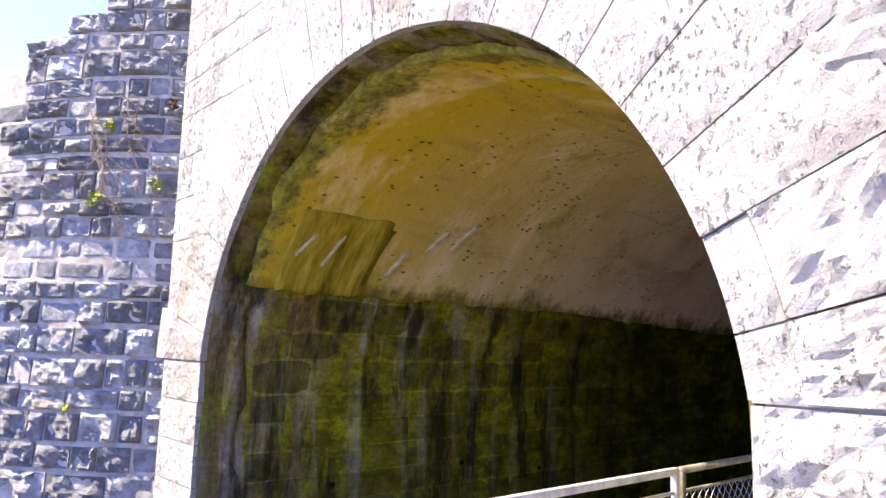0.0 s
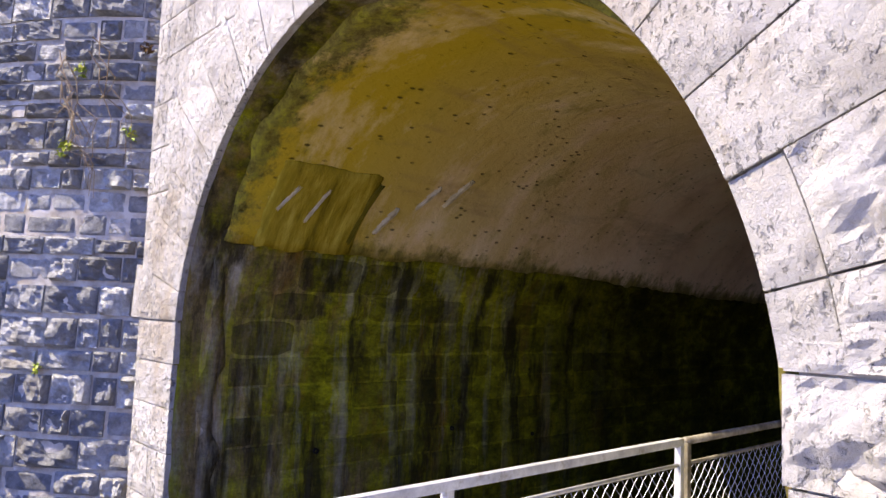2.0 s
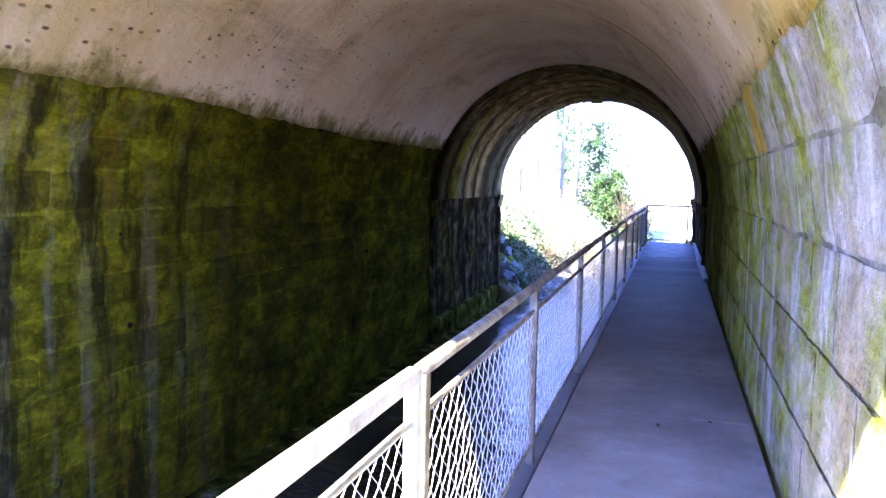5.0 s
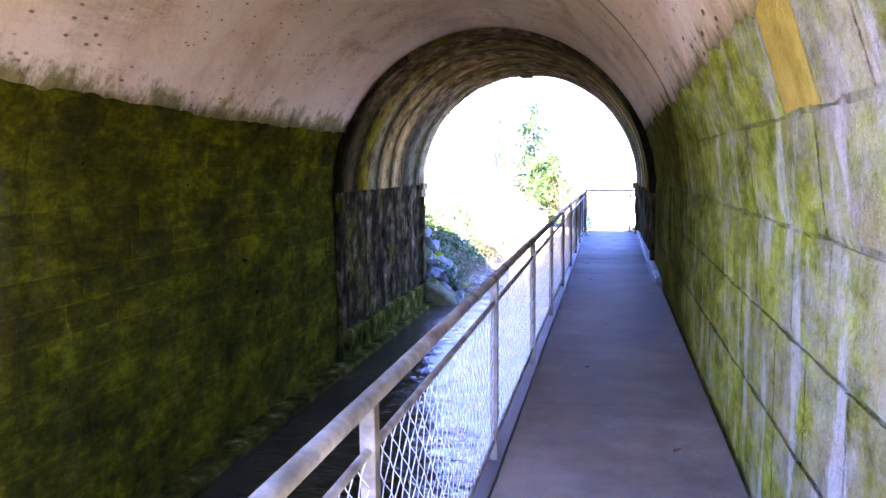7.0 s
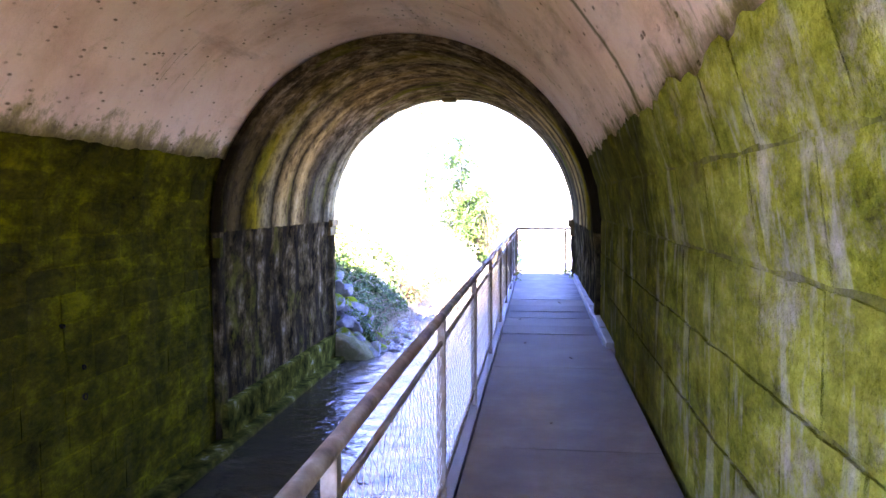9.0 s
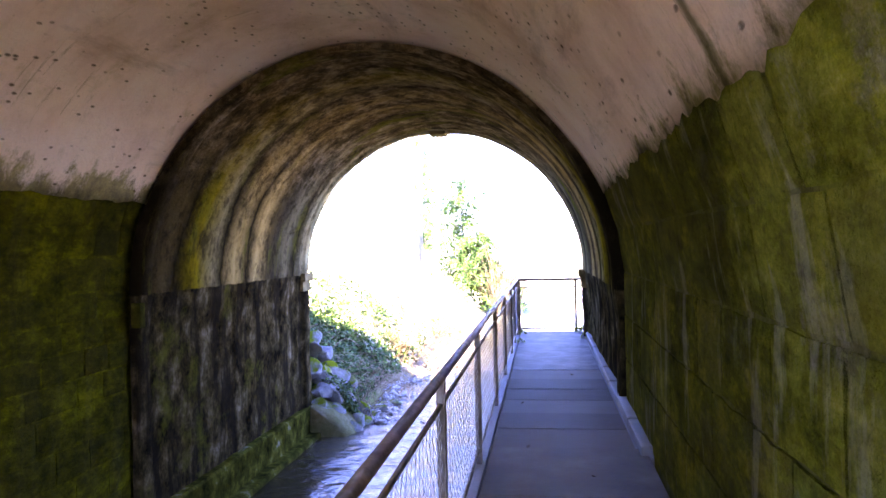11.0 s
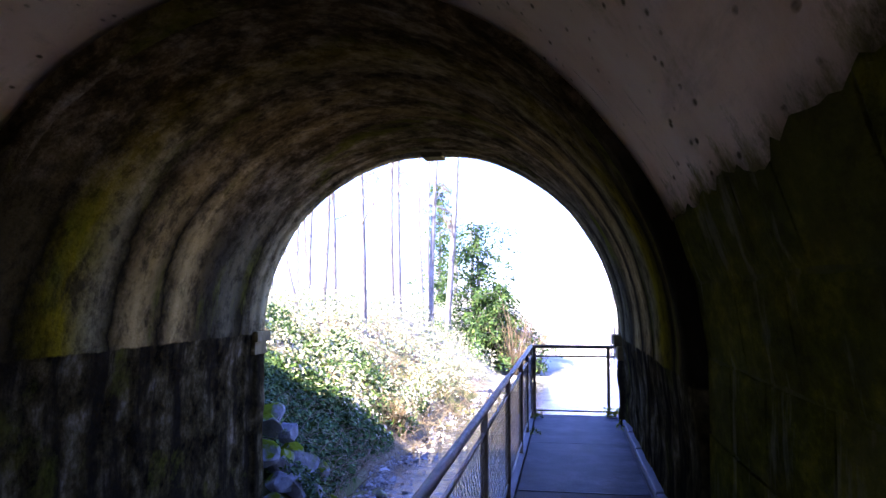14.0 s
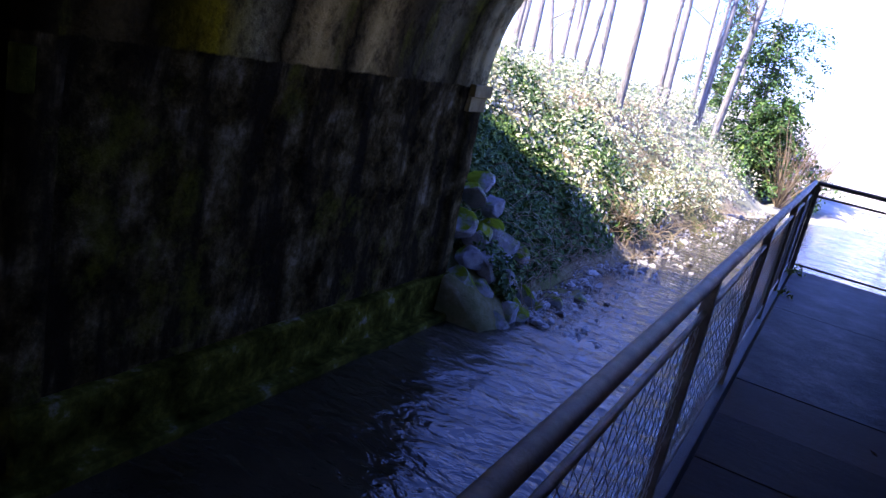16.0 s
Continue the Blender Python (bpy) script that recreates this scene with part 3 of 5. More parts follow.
def near_lining():
    def at(y, s, r):
        if s < 0:
            return (C_NEAR - r, y, CZ + s)
        if s > math.pi:
            return (C_NEAR + r, y, CZ - (s - math.pi))
        return (C_NEAR - r * math.cos(s), y, CZ + r * RISE * math.sin(s))
    ss = steps(-3.0 - CZ, 0, 0.16) + steps(0, math.pi, 0.05)[1:] + steps(math.pi, math.pi + CZ + 3.0, 0.16)[1:]

    def inner(v, s):
        p = at(0, s, R_NEAR)
        y = face_y(p[0]) + 0.05 + v * (0.74 - 0.2 * max(0.0, math.sin(s)) + 0.10 * wob((math.cos(s) * 4, 1, s * 2), 1.6, 9) - face_y(p[0]) - 0.05)
        w = wob((math.cos(s) * 4, y * 2, s * 2), 2.0, 4) * 0.05
        return at(y, s, R_NEAR + (0.02 if v == 0 else (-0.02 - 0.07 * v + 0.06 * v * max(0.0, math.sin(s)))) + w * 0.8)

    def outer(v, s):
        p = at(0, s, R_NEAR)
        return at(face_y(p[0]) + 0.09 + v * (0.62 - face_y(p[0]) - 0.09), s, R_IN + 0.7)
    return tagged(sheet("wall_arch_near", inner, outer, [0, 0.06, 0.2, 0.35, 0.5, 0.65, 0.8, 1.0], ss, M_MOUTH), "dark mossy stone lining at the passage mouth", "arch", kind="structure")


near_lining()


def portal_wall(name, front, thick, c, r, xa, xb, top, label, material, rise=1.0):
    """A wall with the arched opening cut through it; front(x) is the place of its face."""
    n = 48
    arc = [(c - r, -3.0)] + [(c - r * math.cos(math.pi * i / n), CZ + r * rise * math.sin(math.pi * i / n)) for i in range(n + 1)] + [(c + r, -3.0)]
    out = []
    for x, z in arc:
        if z <= CZ + 1e-6:
            out.append((xa if x < c else xb, z))
        else:
            t = math.atan2(z - CZ, x - c)
            co, si = math.cos(t), math.sin(t)
            k = min(((xb - c) / co) if co > 1e-6 else 1e9, ((xa - c) / co) if co < -1e-6 else 1e9, (top - CZ) / max(si, 1e-6))
            out.append((c + k * co, CZ + k * si))
    verts, m = [], len(arc)
    for d in (0, thick):
        verts += [(x, front(x) + d, z) for x, z in arc] + [(x, front(x) + d, z) for x, z in out]
    faces = []
    for i in range(m - 1):
        faces.append((i, i + 1, m + i + 1, m + i))
        faces.append((2 * m + i + 1, 2 * m + i, 3 * m + i, 3 * m + i + 1))
        faces.append((i + 1, i, 2 * m + i, 2 * m + i + 1))
        faces.append((m + i, m + i + 1, 3 * m + i + 1, 3 * m + i))
    faces += [(0, m, 3 * m, 2 * m), (m - 1, 2 * m + m - 1, 3 * m + m - 1, m + m - 1)]
    k = len(verts)
    verts += [(xa, front(xa), top), (xb, front(xb), top), (xa, front(xa) + thick, top), (xb, front(xb) + thick, top)]
    flat = [i for i in range(m) if abs(out[i][1] - top) < 1e-6]
    a, b = flat[0], flat[-1]
    faces += [(m + a - 1, m + a, k), (m + b, m + b + 1, k + 1), (3 * m + a, 3 * m + a - 1, k + 2), (3 * m + b + 1, 3 * m + b, k + 3)]
    return tagged(mesh_from(name, verts, faces, material), label, "wall", kind="structure")


# far top is out of view, raised to lengthen its shadow on the bank
TOP_NEAR, TOP_FAR = 7.4, 8.8
portal_near = portal_wall("wall_south", lambda x: face_y(x) + 0.034, 0.5, C_NEAR, R_NEAR + 0.06, -5.43, 8.0, TOP_NEAR, "pale dressed stone portal wall around the arched mouth", M_PALEMORTAR, RISE)
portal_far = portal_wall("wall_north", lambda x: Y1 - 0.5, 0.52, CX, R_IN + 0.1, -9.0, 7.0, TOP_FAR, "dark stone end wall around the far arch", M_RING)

# ---------------------------------------------------------------- walkway
kerb_bm = bmesh.new()
for i in range(9):
    add_box(kerb_bm, 1.325, 1.46, 13.2 + i * 1.02, 13.2 + i * 1.02 + 1.0, -0.2, 0.075 + 0.012 * math.sin(i * 2.1), 0.02)
tagged(obj("kerb", kerb_bm, M_CURB), "low concrete kerb between walkway and passage wall", "kerb", kind="structure")
slab_base = tagged(obj("floor", box(0.09, 1.36, 0.0, 22.12, -0.2, -0.02), M_CURB), "worn grey concrete walkway along the passage", "floor", kind="structure")
tagged(obj("floor_apron", box(-0.05, 9.0, -14.0, -0.004, -0.24, 0.0, 0.012), M_APRON), "sunlit concrete path before the passage mouth", "path", kind="structure")
edge = bmesh.new()
add_box(edge, -0.06, 0.05, 0.0, 22.12, -0.24, -0.06, 0.01)
tagged(obj("beam", edge, M_CURB), "concrete edge beam under the railing beside the walkway", "beam", kind="structure")

# ---------------------------------------------------------------- railings
def wire_mesh(a, b, z0, z1, pitch=0.105, r=0.0021):
    """Chain-link wire between two posts: upright zigzag wires that hook into one another."""
    a, b = Vector((*a, 0)), Vector((*b, 0))
    d = b - a
    n = max(1, int(d.length / (pitch / 2)))
    d.normalize()
    side = Vector((-d.y, d.x, 0))
    rows = int((z1 - z0) / (pitch / 2))
    verts, faces = [], []
    for i in range(n):
        s0 = i * pitch / 2
        prev = None
        for k in range(rows + 1):
            hook = (k + i) % 2
            s = s0 + hook * pitch / 2
            sag = 0.002 * math.sin(s * 5 + k)
            p = a + d * s + side * ((0.003 if k % 2 else -0.003) + sag) + Vector((0, 0, z0 + k * (z1 - z0) / rows))
            base = len(verts)
            for t in range(3):
                c, q = math.cos(t * 2.094), math.sin(t * 2.094)
                verts.append(p + d * (c * r) + side * (q * r))
            if prev is not None:
                for t in range(3):
                    faces.append((prev + t, prev + (t + 1) % 3, base + (t + 1) % 3, base + t))
            prev = base
    return verts, faces


def bar(a, b, w):
    """A square hollow section between two points, with slightly rounded arrises."""
    a, b = Vector(a), Vector(b)
    d = b - a
    bm = box(-d.length / 2, d.length / 2, -w / 2, w / 2, -w / 2, w / 2, w * 0.12)
    bmesh.ops.transform(bm, matrix=Matrix.Translation((a + b) / 2) @ d.to_track_quat("X", "Z").to_matrix().to_4x4(), verts=bm.verts)
    return bm


def railing(a, b, posts, label, steel, wire=True, group="", square=False):
    """Posts, a round top rail, thin middle and bottom rails and chain-link, from a to b on plan."""
    a2, b2 = Vector((*a, 0)), Vector((*b, 0))
    d = (b2 - a2).normalized()
    L, h = (b2 - a2).length, 1.05
    thing = new("railing")
    up = Vector((0, 0, 1))
    if square:
        part("top_rail", bar(a2 - d * 0.024 + up * h, b2 + d * 0.024 + up * h, 0.05), steel, thing)
    else:
        part("top_rail", tube(a2 - d * 0.02 + up * h, b2 + d * 0.02 + up * h, 0.027, 14), steel, thing, smooth=True)
    part("mid_rail", tube(a2 + up * (h - 0.15), b2 + up * (h - 0.15), 0.014, 8), steel, thing, smooth=True)
    part("bottom_rail", tube(a2 + up * 0.06, b2 + up * 0.06, 0.014, 8), steel, thing, smooth=True)
    post = box(-0.024, 0.024, -0.024, 0.024, -0.22, h - 0.012, 0.006)
    pm = None
    for s in posts:
        p = a2 + d * s
        if pm is None:
            first = part("post", post, steel, thing)
            pm = first.data
        else:
            first = new("post", pm)
            first.parent = thing
        first.matrix_basis = pose(p.x, p.y, 0, 0, 0, math.degrees(math.atan2(d.y, d.x)))
    if wire:
        v, f = wire_mesh(a, b, 0.06, h - 0.15)
        mesh_from("wire_mesh", v, f, M_WIRE, thing)["label"] = "chain-link wire"
    return tagged(thing, label, "railing", group)


railing((0.0, -1.16), (0.0, 1.86), [0.0, 0.84, 3.02], "pale galvanised steel railing with chain-link mesh at the passage mouth", M_STEEL, square=True)
railing((0.0, 1.955), (0.0, 22.12), [0.0, 2.12, 4.48, 6.77, 8.95, 11.15, 13.4, 15.45, 17.5, 18.9, 20.14], "dark weathered steel railing with chain-link mesh beside the walkway", M_DARKSTEEL)
railing((-0.03, -1.24), (2.1, -3.42), [0.03, 1.5, 2.95], "pale galvanised pipe railing along the approach path", M_STEEL)
railing((0.05, 22.12), (1.36, 22.12), [0.0, 1.13], "thin dark steel railing across the walkway end", M_DARKSTEEL, wire=False)
for x, y in ((-0.03, -1.24),):
    elbow = bmesh.new()
    for i in range(6):
        t0, t1 = i * 0.26, (i + 1) * 0.26
        f = lambda t: Vector((x, y, 1.05)) + Vector((-0.7, 0.7, 0)) * (0.05 * math.sin(t)) + Vector((0, 0, -0.05 * (1 - math.cos(t))))
        add_tube(elbow, f(t0), f(t1), 0.027, 10)
    ends = [o for o in bpy.data.objects if o.name.startswith("railing") and "approach" in o.get("label", "")]
    part("rail_bend", elbow, M_STEEL, ends[0], smooth=True)



def caught_twig():
    """A dry sprig hooked through the chain-link near the mouth."""
    bm = bmesh.new()
    pts = [Vector((-0.014, -0.06 + 0.38 * t, 0.50 + 0.075 * math.sin(t * 2.6) - 0.03 * t)) for t in (0, 0.2, 0.4, 0.6, 0.8, 1.0)]
    for p, q in zip(pts, pts[1:]):
        add_tube(bm, p, q, 0.004, 6)
    for i, (dy, dz) in ((1, (0.03, 0.05)), (2, (0.02, 0.06)), (3, (0.05, -0.03)), (4, (0.04, 0.03)), (4, (0.03, -0.04))):
        add_tube(bm, pts[i], pts[i] + Vector((-0.01, dy, dz)), 0.003, 5, 0.001)
    return tagged(obj("twig", bm, M_TWIG), "dry pale twig caught in the chain-link mesh", "twig")


caught_twig()

# ---------------------------------------------------------------- ground, water, embankment
def bank_edge(y):
    return -3.45 + 0.16 * math.sin(y * 0.9) + 0.10 * math.sin(y * 2.3 + 1) + max(0.0, y - 28) * 0.06


def right_edge(y):
    return 1.9 + max(0.0, y - 27) * 0.55


def height(x, y):
    if y < 0.4:
        if x < -5.6:
            return min(1.6, Z_WATER - 0.1 + (-5.6 - x) * 0.9)
        return Z_WATER - 0.3 if x < -0.1 else -0.27
    if y < 21.4:
        return -2.6 if -6 < x < 3 else -1.0
    e, bend = bank_edge(y), max(0.0, y - 44)
    if x < e:
        d = e - x
        lip = 0.25 * (1 - math.exp(-d * 3))
        h = min(Z_WATER - 0.12 + lip + d * 0.62, min(0.2 + d * 0.16, 1.3))
        return h + wob((x, y, 0), 0.5) * 0.3 * min(1, d) 
    r = right_edge(y)
    bed = Z_WATER - 0.12 + 0.10 * wob((x, y, 0), 0.8, 5)
    if x < e + 0.9 and y > 22.5:
        bed += 0.16 * (1 - (x - e) / 0.9)
    if bend > 0:
        bed += min(bend * 0.10, 1.0) * max(0.0, min(1.0, (4 - x) / 8))
    if x < r:
        return bed
    return max(bed, min(-1.3, Z_WATER - 0.1 + (x - r) * 0.5)) + wob((x, y, 0), 0.4) * 0.15


gx = [-600, -150] + steps(-60, -14, 4) + steps(-14, 8, 0.35)[1:] + steps(8, 60, 4)[1:] + [150, 600]
gy = [-600, -120] + steps(-40, -8, 4) + steps(-8, 0.35, 0.8)[1:] + [0.45, 21.35] + steps(21.45, 54, 0.45) + steps(54, 130, 4)[1:] + [300, 700]
gv = [(x, y, height(x, y)) for x in gx for y in gy]
ny = len(gy)
gf = [(i * ny + j, (i + 1) * ny + j, (i + 1) * ny + j + 1, i * ny + j + 1) for i in range(len(gx) - 1) for j in range(ny - 1)]
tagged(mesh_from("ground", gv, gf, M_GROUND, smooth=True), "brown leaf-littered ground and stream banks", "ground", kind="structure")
wx, wy = steps(-6, 30, 3), steps(-20, 64, 3)
wv = [(x, y, Z_WATER) for x in wx for y in wy]
wf = [(i * len(wy) + j, (i + 1) * len(wy) + j, (i + 1) * len(wy) + j + 1, i * len(wy) + j + 1) for i in range(len(wx) - 1) for j in range(len(wy) - 1)]
tagged(mesh_from("water", wv, wf, M_WATER), "shallow rippling stream water running through the passage", "water", kind="structure")


def fill():
    """The earth bank that the passage runs under, with sloping flanks."""
    xs, ys = steps(-44, 44, 2), [0.75, 1.4, 3, 8, 14, 19, 20.6, 21.15]
    tops = [TOP_NEAR - 0.1, TOP_NEAR, 7.4, 7.8, 8.4, TOP_FAR + 0.2, TOP_FAR + 0.1, TOP_FAR - 0.1]

    def top(x, y, t):
        if x < -5.0 and y < 9:
            t = max(t - (-5.0 - x) * 1.1, 3.0)
        return t + wob((x, y, 1), 0.4) * 0.2
    n, faces = len(ys), []
    verts = [(x, y, top(x, y, t)) for x in xs for y, t in zip(ys, tops)]
    for i in range(len(xs) - 1):
        for j in range(n - 1):
            faces.append((i * n + j, (i + 1) * n + j, (i + 1) * n + j + 1, i * n + j + 1))
    for i in range(len(xs) - 1):
        for j, lean in ((0, 0.0), (n - 1, 6.0)):
            a, b = i * n + j, (i + 1) * n + j
            if j and xs[i] < 7.0 and xs[i + 1] > -9.0:
                lean = 0.0
            if not j and xs[i] < 8.0 and xs[i + 1] > -5.0:
                continue
            if j and lean == 0.0:
                continue
            k = len(verts)
            verts += [(xs[i], ys[j] + lean, -2.2), (xs[i + 1], ys[j] + lean, -2.2)]
            faces.append((a, b, k + 1, k))
    return tagged(mesh_from("ground_fill", verts, faces, M_GROUND), "grassy earth bank over the passage", "earth bank", kind="structure")


fill()

# ---------------------------------------------------------------- things by the stream
rng = random.Random(4)


def rock(x, y, z, s, seed, label, group):
    bm = bmesh.new()
    bmesh.ops.create_icosphere(bm, subdivisions=3, radius=1)
    k = Vector((seed * 3.7, seed * 1.9, seed * 5.1))
    planes = []
    rr = random.Random(seed)
    for _ in range(9):
        planes.append((Vector((rr.uniform(-1, 1), rr.uniform(-1, 1), rr.uniform(-1, 1))).normalized(), rr.uniform(0.5, 0.78)))
    for v in bm.verts:
        p = v.co.copy()
        for nrm, dist in planes:
            o = p.dot(nrm) - dist
            if o > 0:
                p -= nrm * o * 0.92
        v.co = p * (1 + 0.09 * noise.noise(p * 2.5 + k)) * 1.25
    bmesh.ops.scale(bm, vec=s, verts=bm.verts)
    ob = obj("rock", bm, M_ROCK, smooth=False)
    ob.matrix_basis = pose(x, y, z, rr.uniform(-20, 20), rr.uniform(-20, 20), rr.uniform(0, 360))
    return tagged(ob, label, "rock", group)


RK = [(-3.72, 22.05, -1.98, 0.28), (-4.05, 21.85, -1.55, 0.32), (-3.95, 22.35, -1.35, 0.30), (-3.5, 22.35, -1.95, 0.30), (-4.2, 22.45, -0.95, 0.34), (-3.75, 22.75, -1.6, 0.30),
      (-4.35, 22.0, -0.75, 0.30), (-4.0, 22.9, -1.1, 0.32), (-3.6, 23.1, -1.85, 0.27), (-4.3, 23.0, -0.55, 0.26), (-3.9, 23.4, -1.35, 0.24), (-4.45, 22.4, -0.35, 0.25), (-3.45, 22.0, -2.0, 0.22)]
RK = [(x, y, z, s * 0.8) for x, y, z, s in RK] + [(-3.3, 22.6, -2.0, 0.16), (-3.55, 22.75, -1.95, 0.2), (-4.1, 22.15, -1.2, 0.22), (-3.85, 22.1, -1.65, 0.2), (-3.35, 23.3, -2.0, 0.15), (-4.5, 22.7, -0.2, 0.2),
                                                 (-3.95, 22.65, -1.42, 0.2), (-4.2, 22.75, -0.85, 0.2), (-3.2, 23.9, -2.0, 0.13), (-3.0, 24.6, -2.02, 0.12)]
for i, (x, y, z, s) in enumerate(RK):
    rock(x, y, z, (s * rng.uniform(0.9, 1.25), s * rng.uniform(0.8, 1.1), s * rng.uniform(0.7, 0.95)), i + 2,
         "angular grey rock with green moss at the arch foot" if i % 3 == 1 else "angular blue-grey riprap rock at the stream edge", "riprap rocks by the arch")


def scatter_stones():
    verts, faces = [], []
    base = bmesh.new()
    bmesh.ops.create_icosphere(base, subdivisions=1, radius=1)
    bv, bf = [v.co.copy() for v in base.verts], [[v.index for v in f.verts] for f in base.faces]
    base.free()
    r = random.Random(9)
    for i in range(2600):
        y = 22.6 + 22 * r.random() ** 1.7
        x = bank_edge(y) - 0.15 + abs(r.gauss(0, 0.55))
        if r.random() < 0.3:
            x = right_edge(y) + r.uniform(-1.2, 1.0)
        s = r.uniform(0.015, 0.055) * (2.0 if r.random() < 0.08 else 1)
        z = max(height(x, y), Z_WATER - 0.03) + s * 0.15
        m = pose(x, y, z, r.uniform(0, 60), r.uniform(0, 60), r.uniform(0, 360)) @ Matrix.Diagonal((s * r.uniform(0.8, 1.7), s, s * 0.55, 1))
        o = len(verts)
        verts += [m @ v for v in bv]
        faces += [[o + q for q in f] for f in bf]
    return tagged(mesh_from("gravel", verts, faces, M_GRAVEL), "grey gravel and pebbles along the stream edge", "gravel", kind="stuff")


scatter_stones()


def leaves(name, spots, size, material, label, category, parent=None, droop=0.6, seed=1, fold=0.25):
    """Many small pointed leaves, each a folded blade of four triangles, at the spots (place, outward direction)."""
    r = np.random.RandomState(seed)
    n = len(spots)
    P = np.array([s[0] for s in spots], float)
    N = np.array([s[1] for s in spots], float) + r.normal(0, droop, (n, 3))
    N /= np.linalg.norm(N, axis=1)[:, None] + 1e-9
    A = np.cross(N, r.normal(0, 1, (n, 3)))
    A /= np.linalg.norm(A, axis=1)[:, None] + 1e-9
    B = np.cross(N, A)
    S = (size * r.uniform(0.6, 1.4, n))[:, None]
    v0, v1 = P - A * S, P + A * S
    v2, v3 = P + B * S * 0.5 + N * S * fold, P - B * S * 0.5 + N * S * fold
    v4 = P - A * S * 0.1
    V = np.stack([v0, v2, v1, v3, v4], 1).reshape(-1, 3)
    k = np.arange(n)[:, None] * 5
    F = np.concatenate([k + np.array([[0, 4, 1]]), k + np.array([[4, 2, 1]]), k + np.array([[0, 3, 4]]), k + np.array([[4, 3, 2]])], 0)
    me = bpy.data.meshes.new(name)
    me.from_pydata(V.tolist(), [], F.tolist())
    me.materials.append(material)
    ob = new(name, me)
    if parent:
        ob.parent = parent
        if label:
            ob["label"] = label
        return ob
    return tagged(ob, label, category, kind="stuff")


def bank_spots(n, y0, y1, d0, d1, seed, lift, clump=0.0):
    r = random.Random(seed)
    out = []
    while len(out) < n:
        y = y0 + (y1 - y0) * r.random() ** 1.3
        d = r.uniform(d0, d1)
        x = bank_edge(y) - d
        q = noise.noise(Vector((x * 0.9, y * 0.9, seed)))
        if clump and q < clump * (r.random() - 0.35):
            continue
        z = height(x, y) + r.random() ** 1.5 * lift * (0.6 + 0.8 * max(0, q + 0.3))
        out.append(((x, y, z), (0.5, -0.3, 0.8)))
    return out


leaves("ivy", bank_spots(22000, 22.2, 33, 0.35, 6.0, 3, 0.5, 0.4), 0.062, M_IVY, "dark green ivy and bramble leaves covering the bank", "ivy", seed=3)
leaves("ivy", bank_spots(16000, 22.3, 28.5, 0.25, 5.0, 17, 0.35, 0.0), 0.072, M_IVY, "shaded dark ivy on the bank beside the arch", "ivy", seed=17)
leaves("undergrowth", bank_spots(26000, 27.5, 56, 0.3, 12, 5, 0.8, 0.7), 0.060, M_GRASS, "pale dry weeds and grass on the sunlit bank", "undergrowth", seed=5)
leaves("ivy", bank_spots(16000, 29, 56, 0.6, 12, 8, 0.9, 0.9), 0.060, M_SHRUB, "green low shrubs among the dry weeds", "shrub", seed=8)


def right_spots(n, seed):
    r = random.Random(seed)
    out = []
    for _ in range(n):
        y = r.uniform(26, 60)
        x = right_edge(y) + r.random() ** 1.5 * 12
        out.append(((x, y, height(x, y) + r.random() * 0.5), (0, -0.3, 1)))
    return out


leaves("meadow_weeds", right_spots(16000, 6), 0.05, M_GRASS, "pale sunlit weeds on the far stream bank", "weeds", seed=6)


def add_branch(verts, faces, pts, r0, r1, n=6):
    """A tapering limb through pts."""
    prev = None
    for i, p in enumerate(pts):
        p = Vector(p)
        d = (Vector(pts[min(i + 1, len(pts) - 1)]) - Vector(pts[max(i - 1, 0)])).normalized()
        a = d.orthogonal().normalized()
        b = d.cross(a)
        r = r0 + (r1 - r0) * i / (len(pts) - 1)
        base = len(verts)
        for k in range(n):
            t = 2 * math.pi * k / n
            verts.append(p + a * (math.cos(t) * r) + b * (math.sin(t) * r))
        if prev is not None:
            for k in range(n):
                faces.append((prev + k, prev + (k + 1) % n, base + (k + 1) % n, base + k))
        prev = base


def brambles():
    verts, faces = [], []
    r = random.Random(12)
    for i in range(520):
        y = 22.8 + 14 * r.random() ** 1.4
        d = r.uniform(-0.1, 2.2) if i % 3 else r.uniform(-0.1, 0.7)
        x = bank_edge(y) - d
        z = height(x, y)
        a, L, up = r.uniform(0, 6.28), r.uniform(0.4, 1.3), r.uniform(0.15, 0.55)
        pts = []
        for k in range(6):
            t = k / 5
            pts.append((x + math.cos(a) * L * t * 0.8 + 0.25 * t, y + math.sin(a) * L * t * 0.8, z + up * math.sin(t * 2.6) + 0.02))
        add_branch(verts, faces, pts, 0.008, 0.003, 3)
    return tagged(mesh_from("brambles", verts, faces, M_TWIG), "tangle of dry bramble stems over the stream edge", "brambles", kind="stuff")


brambles()


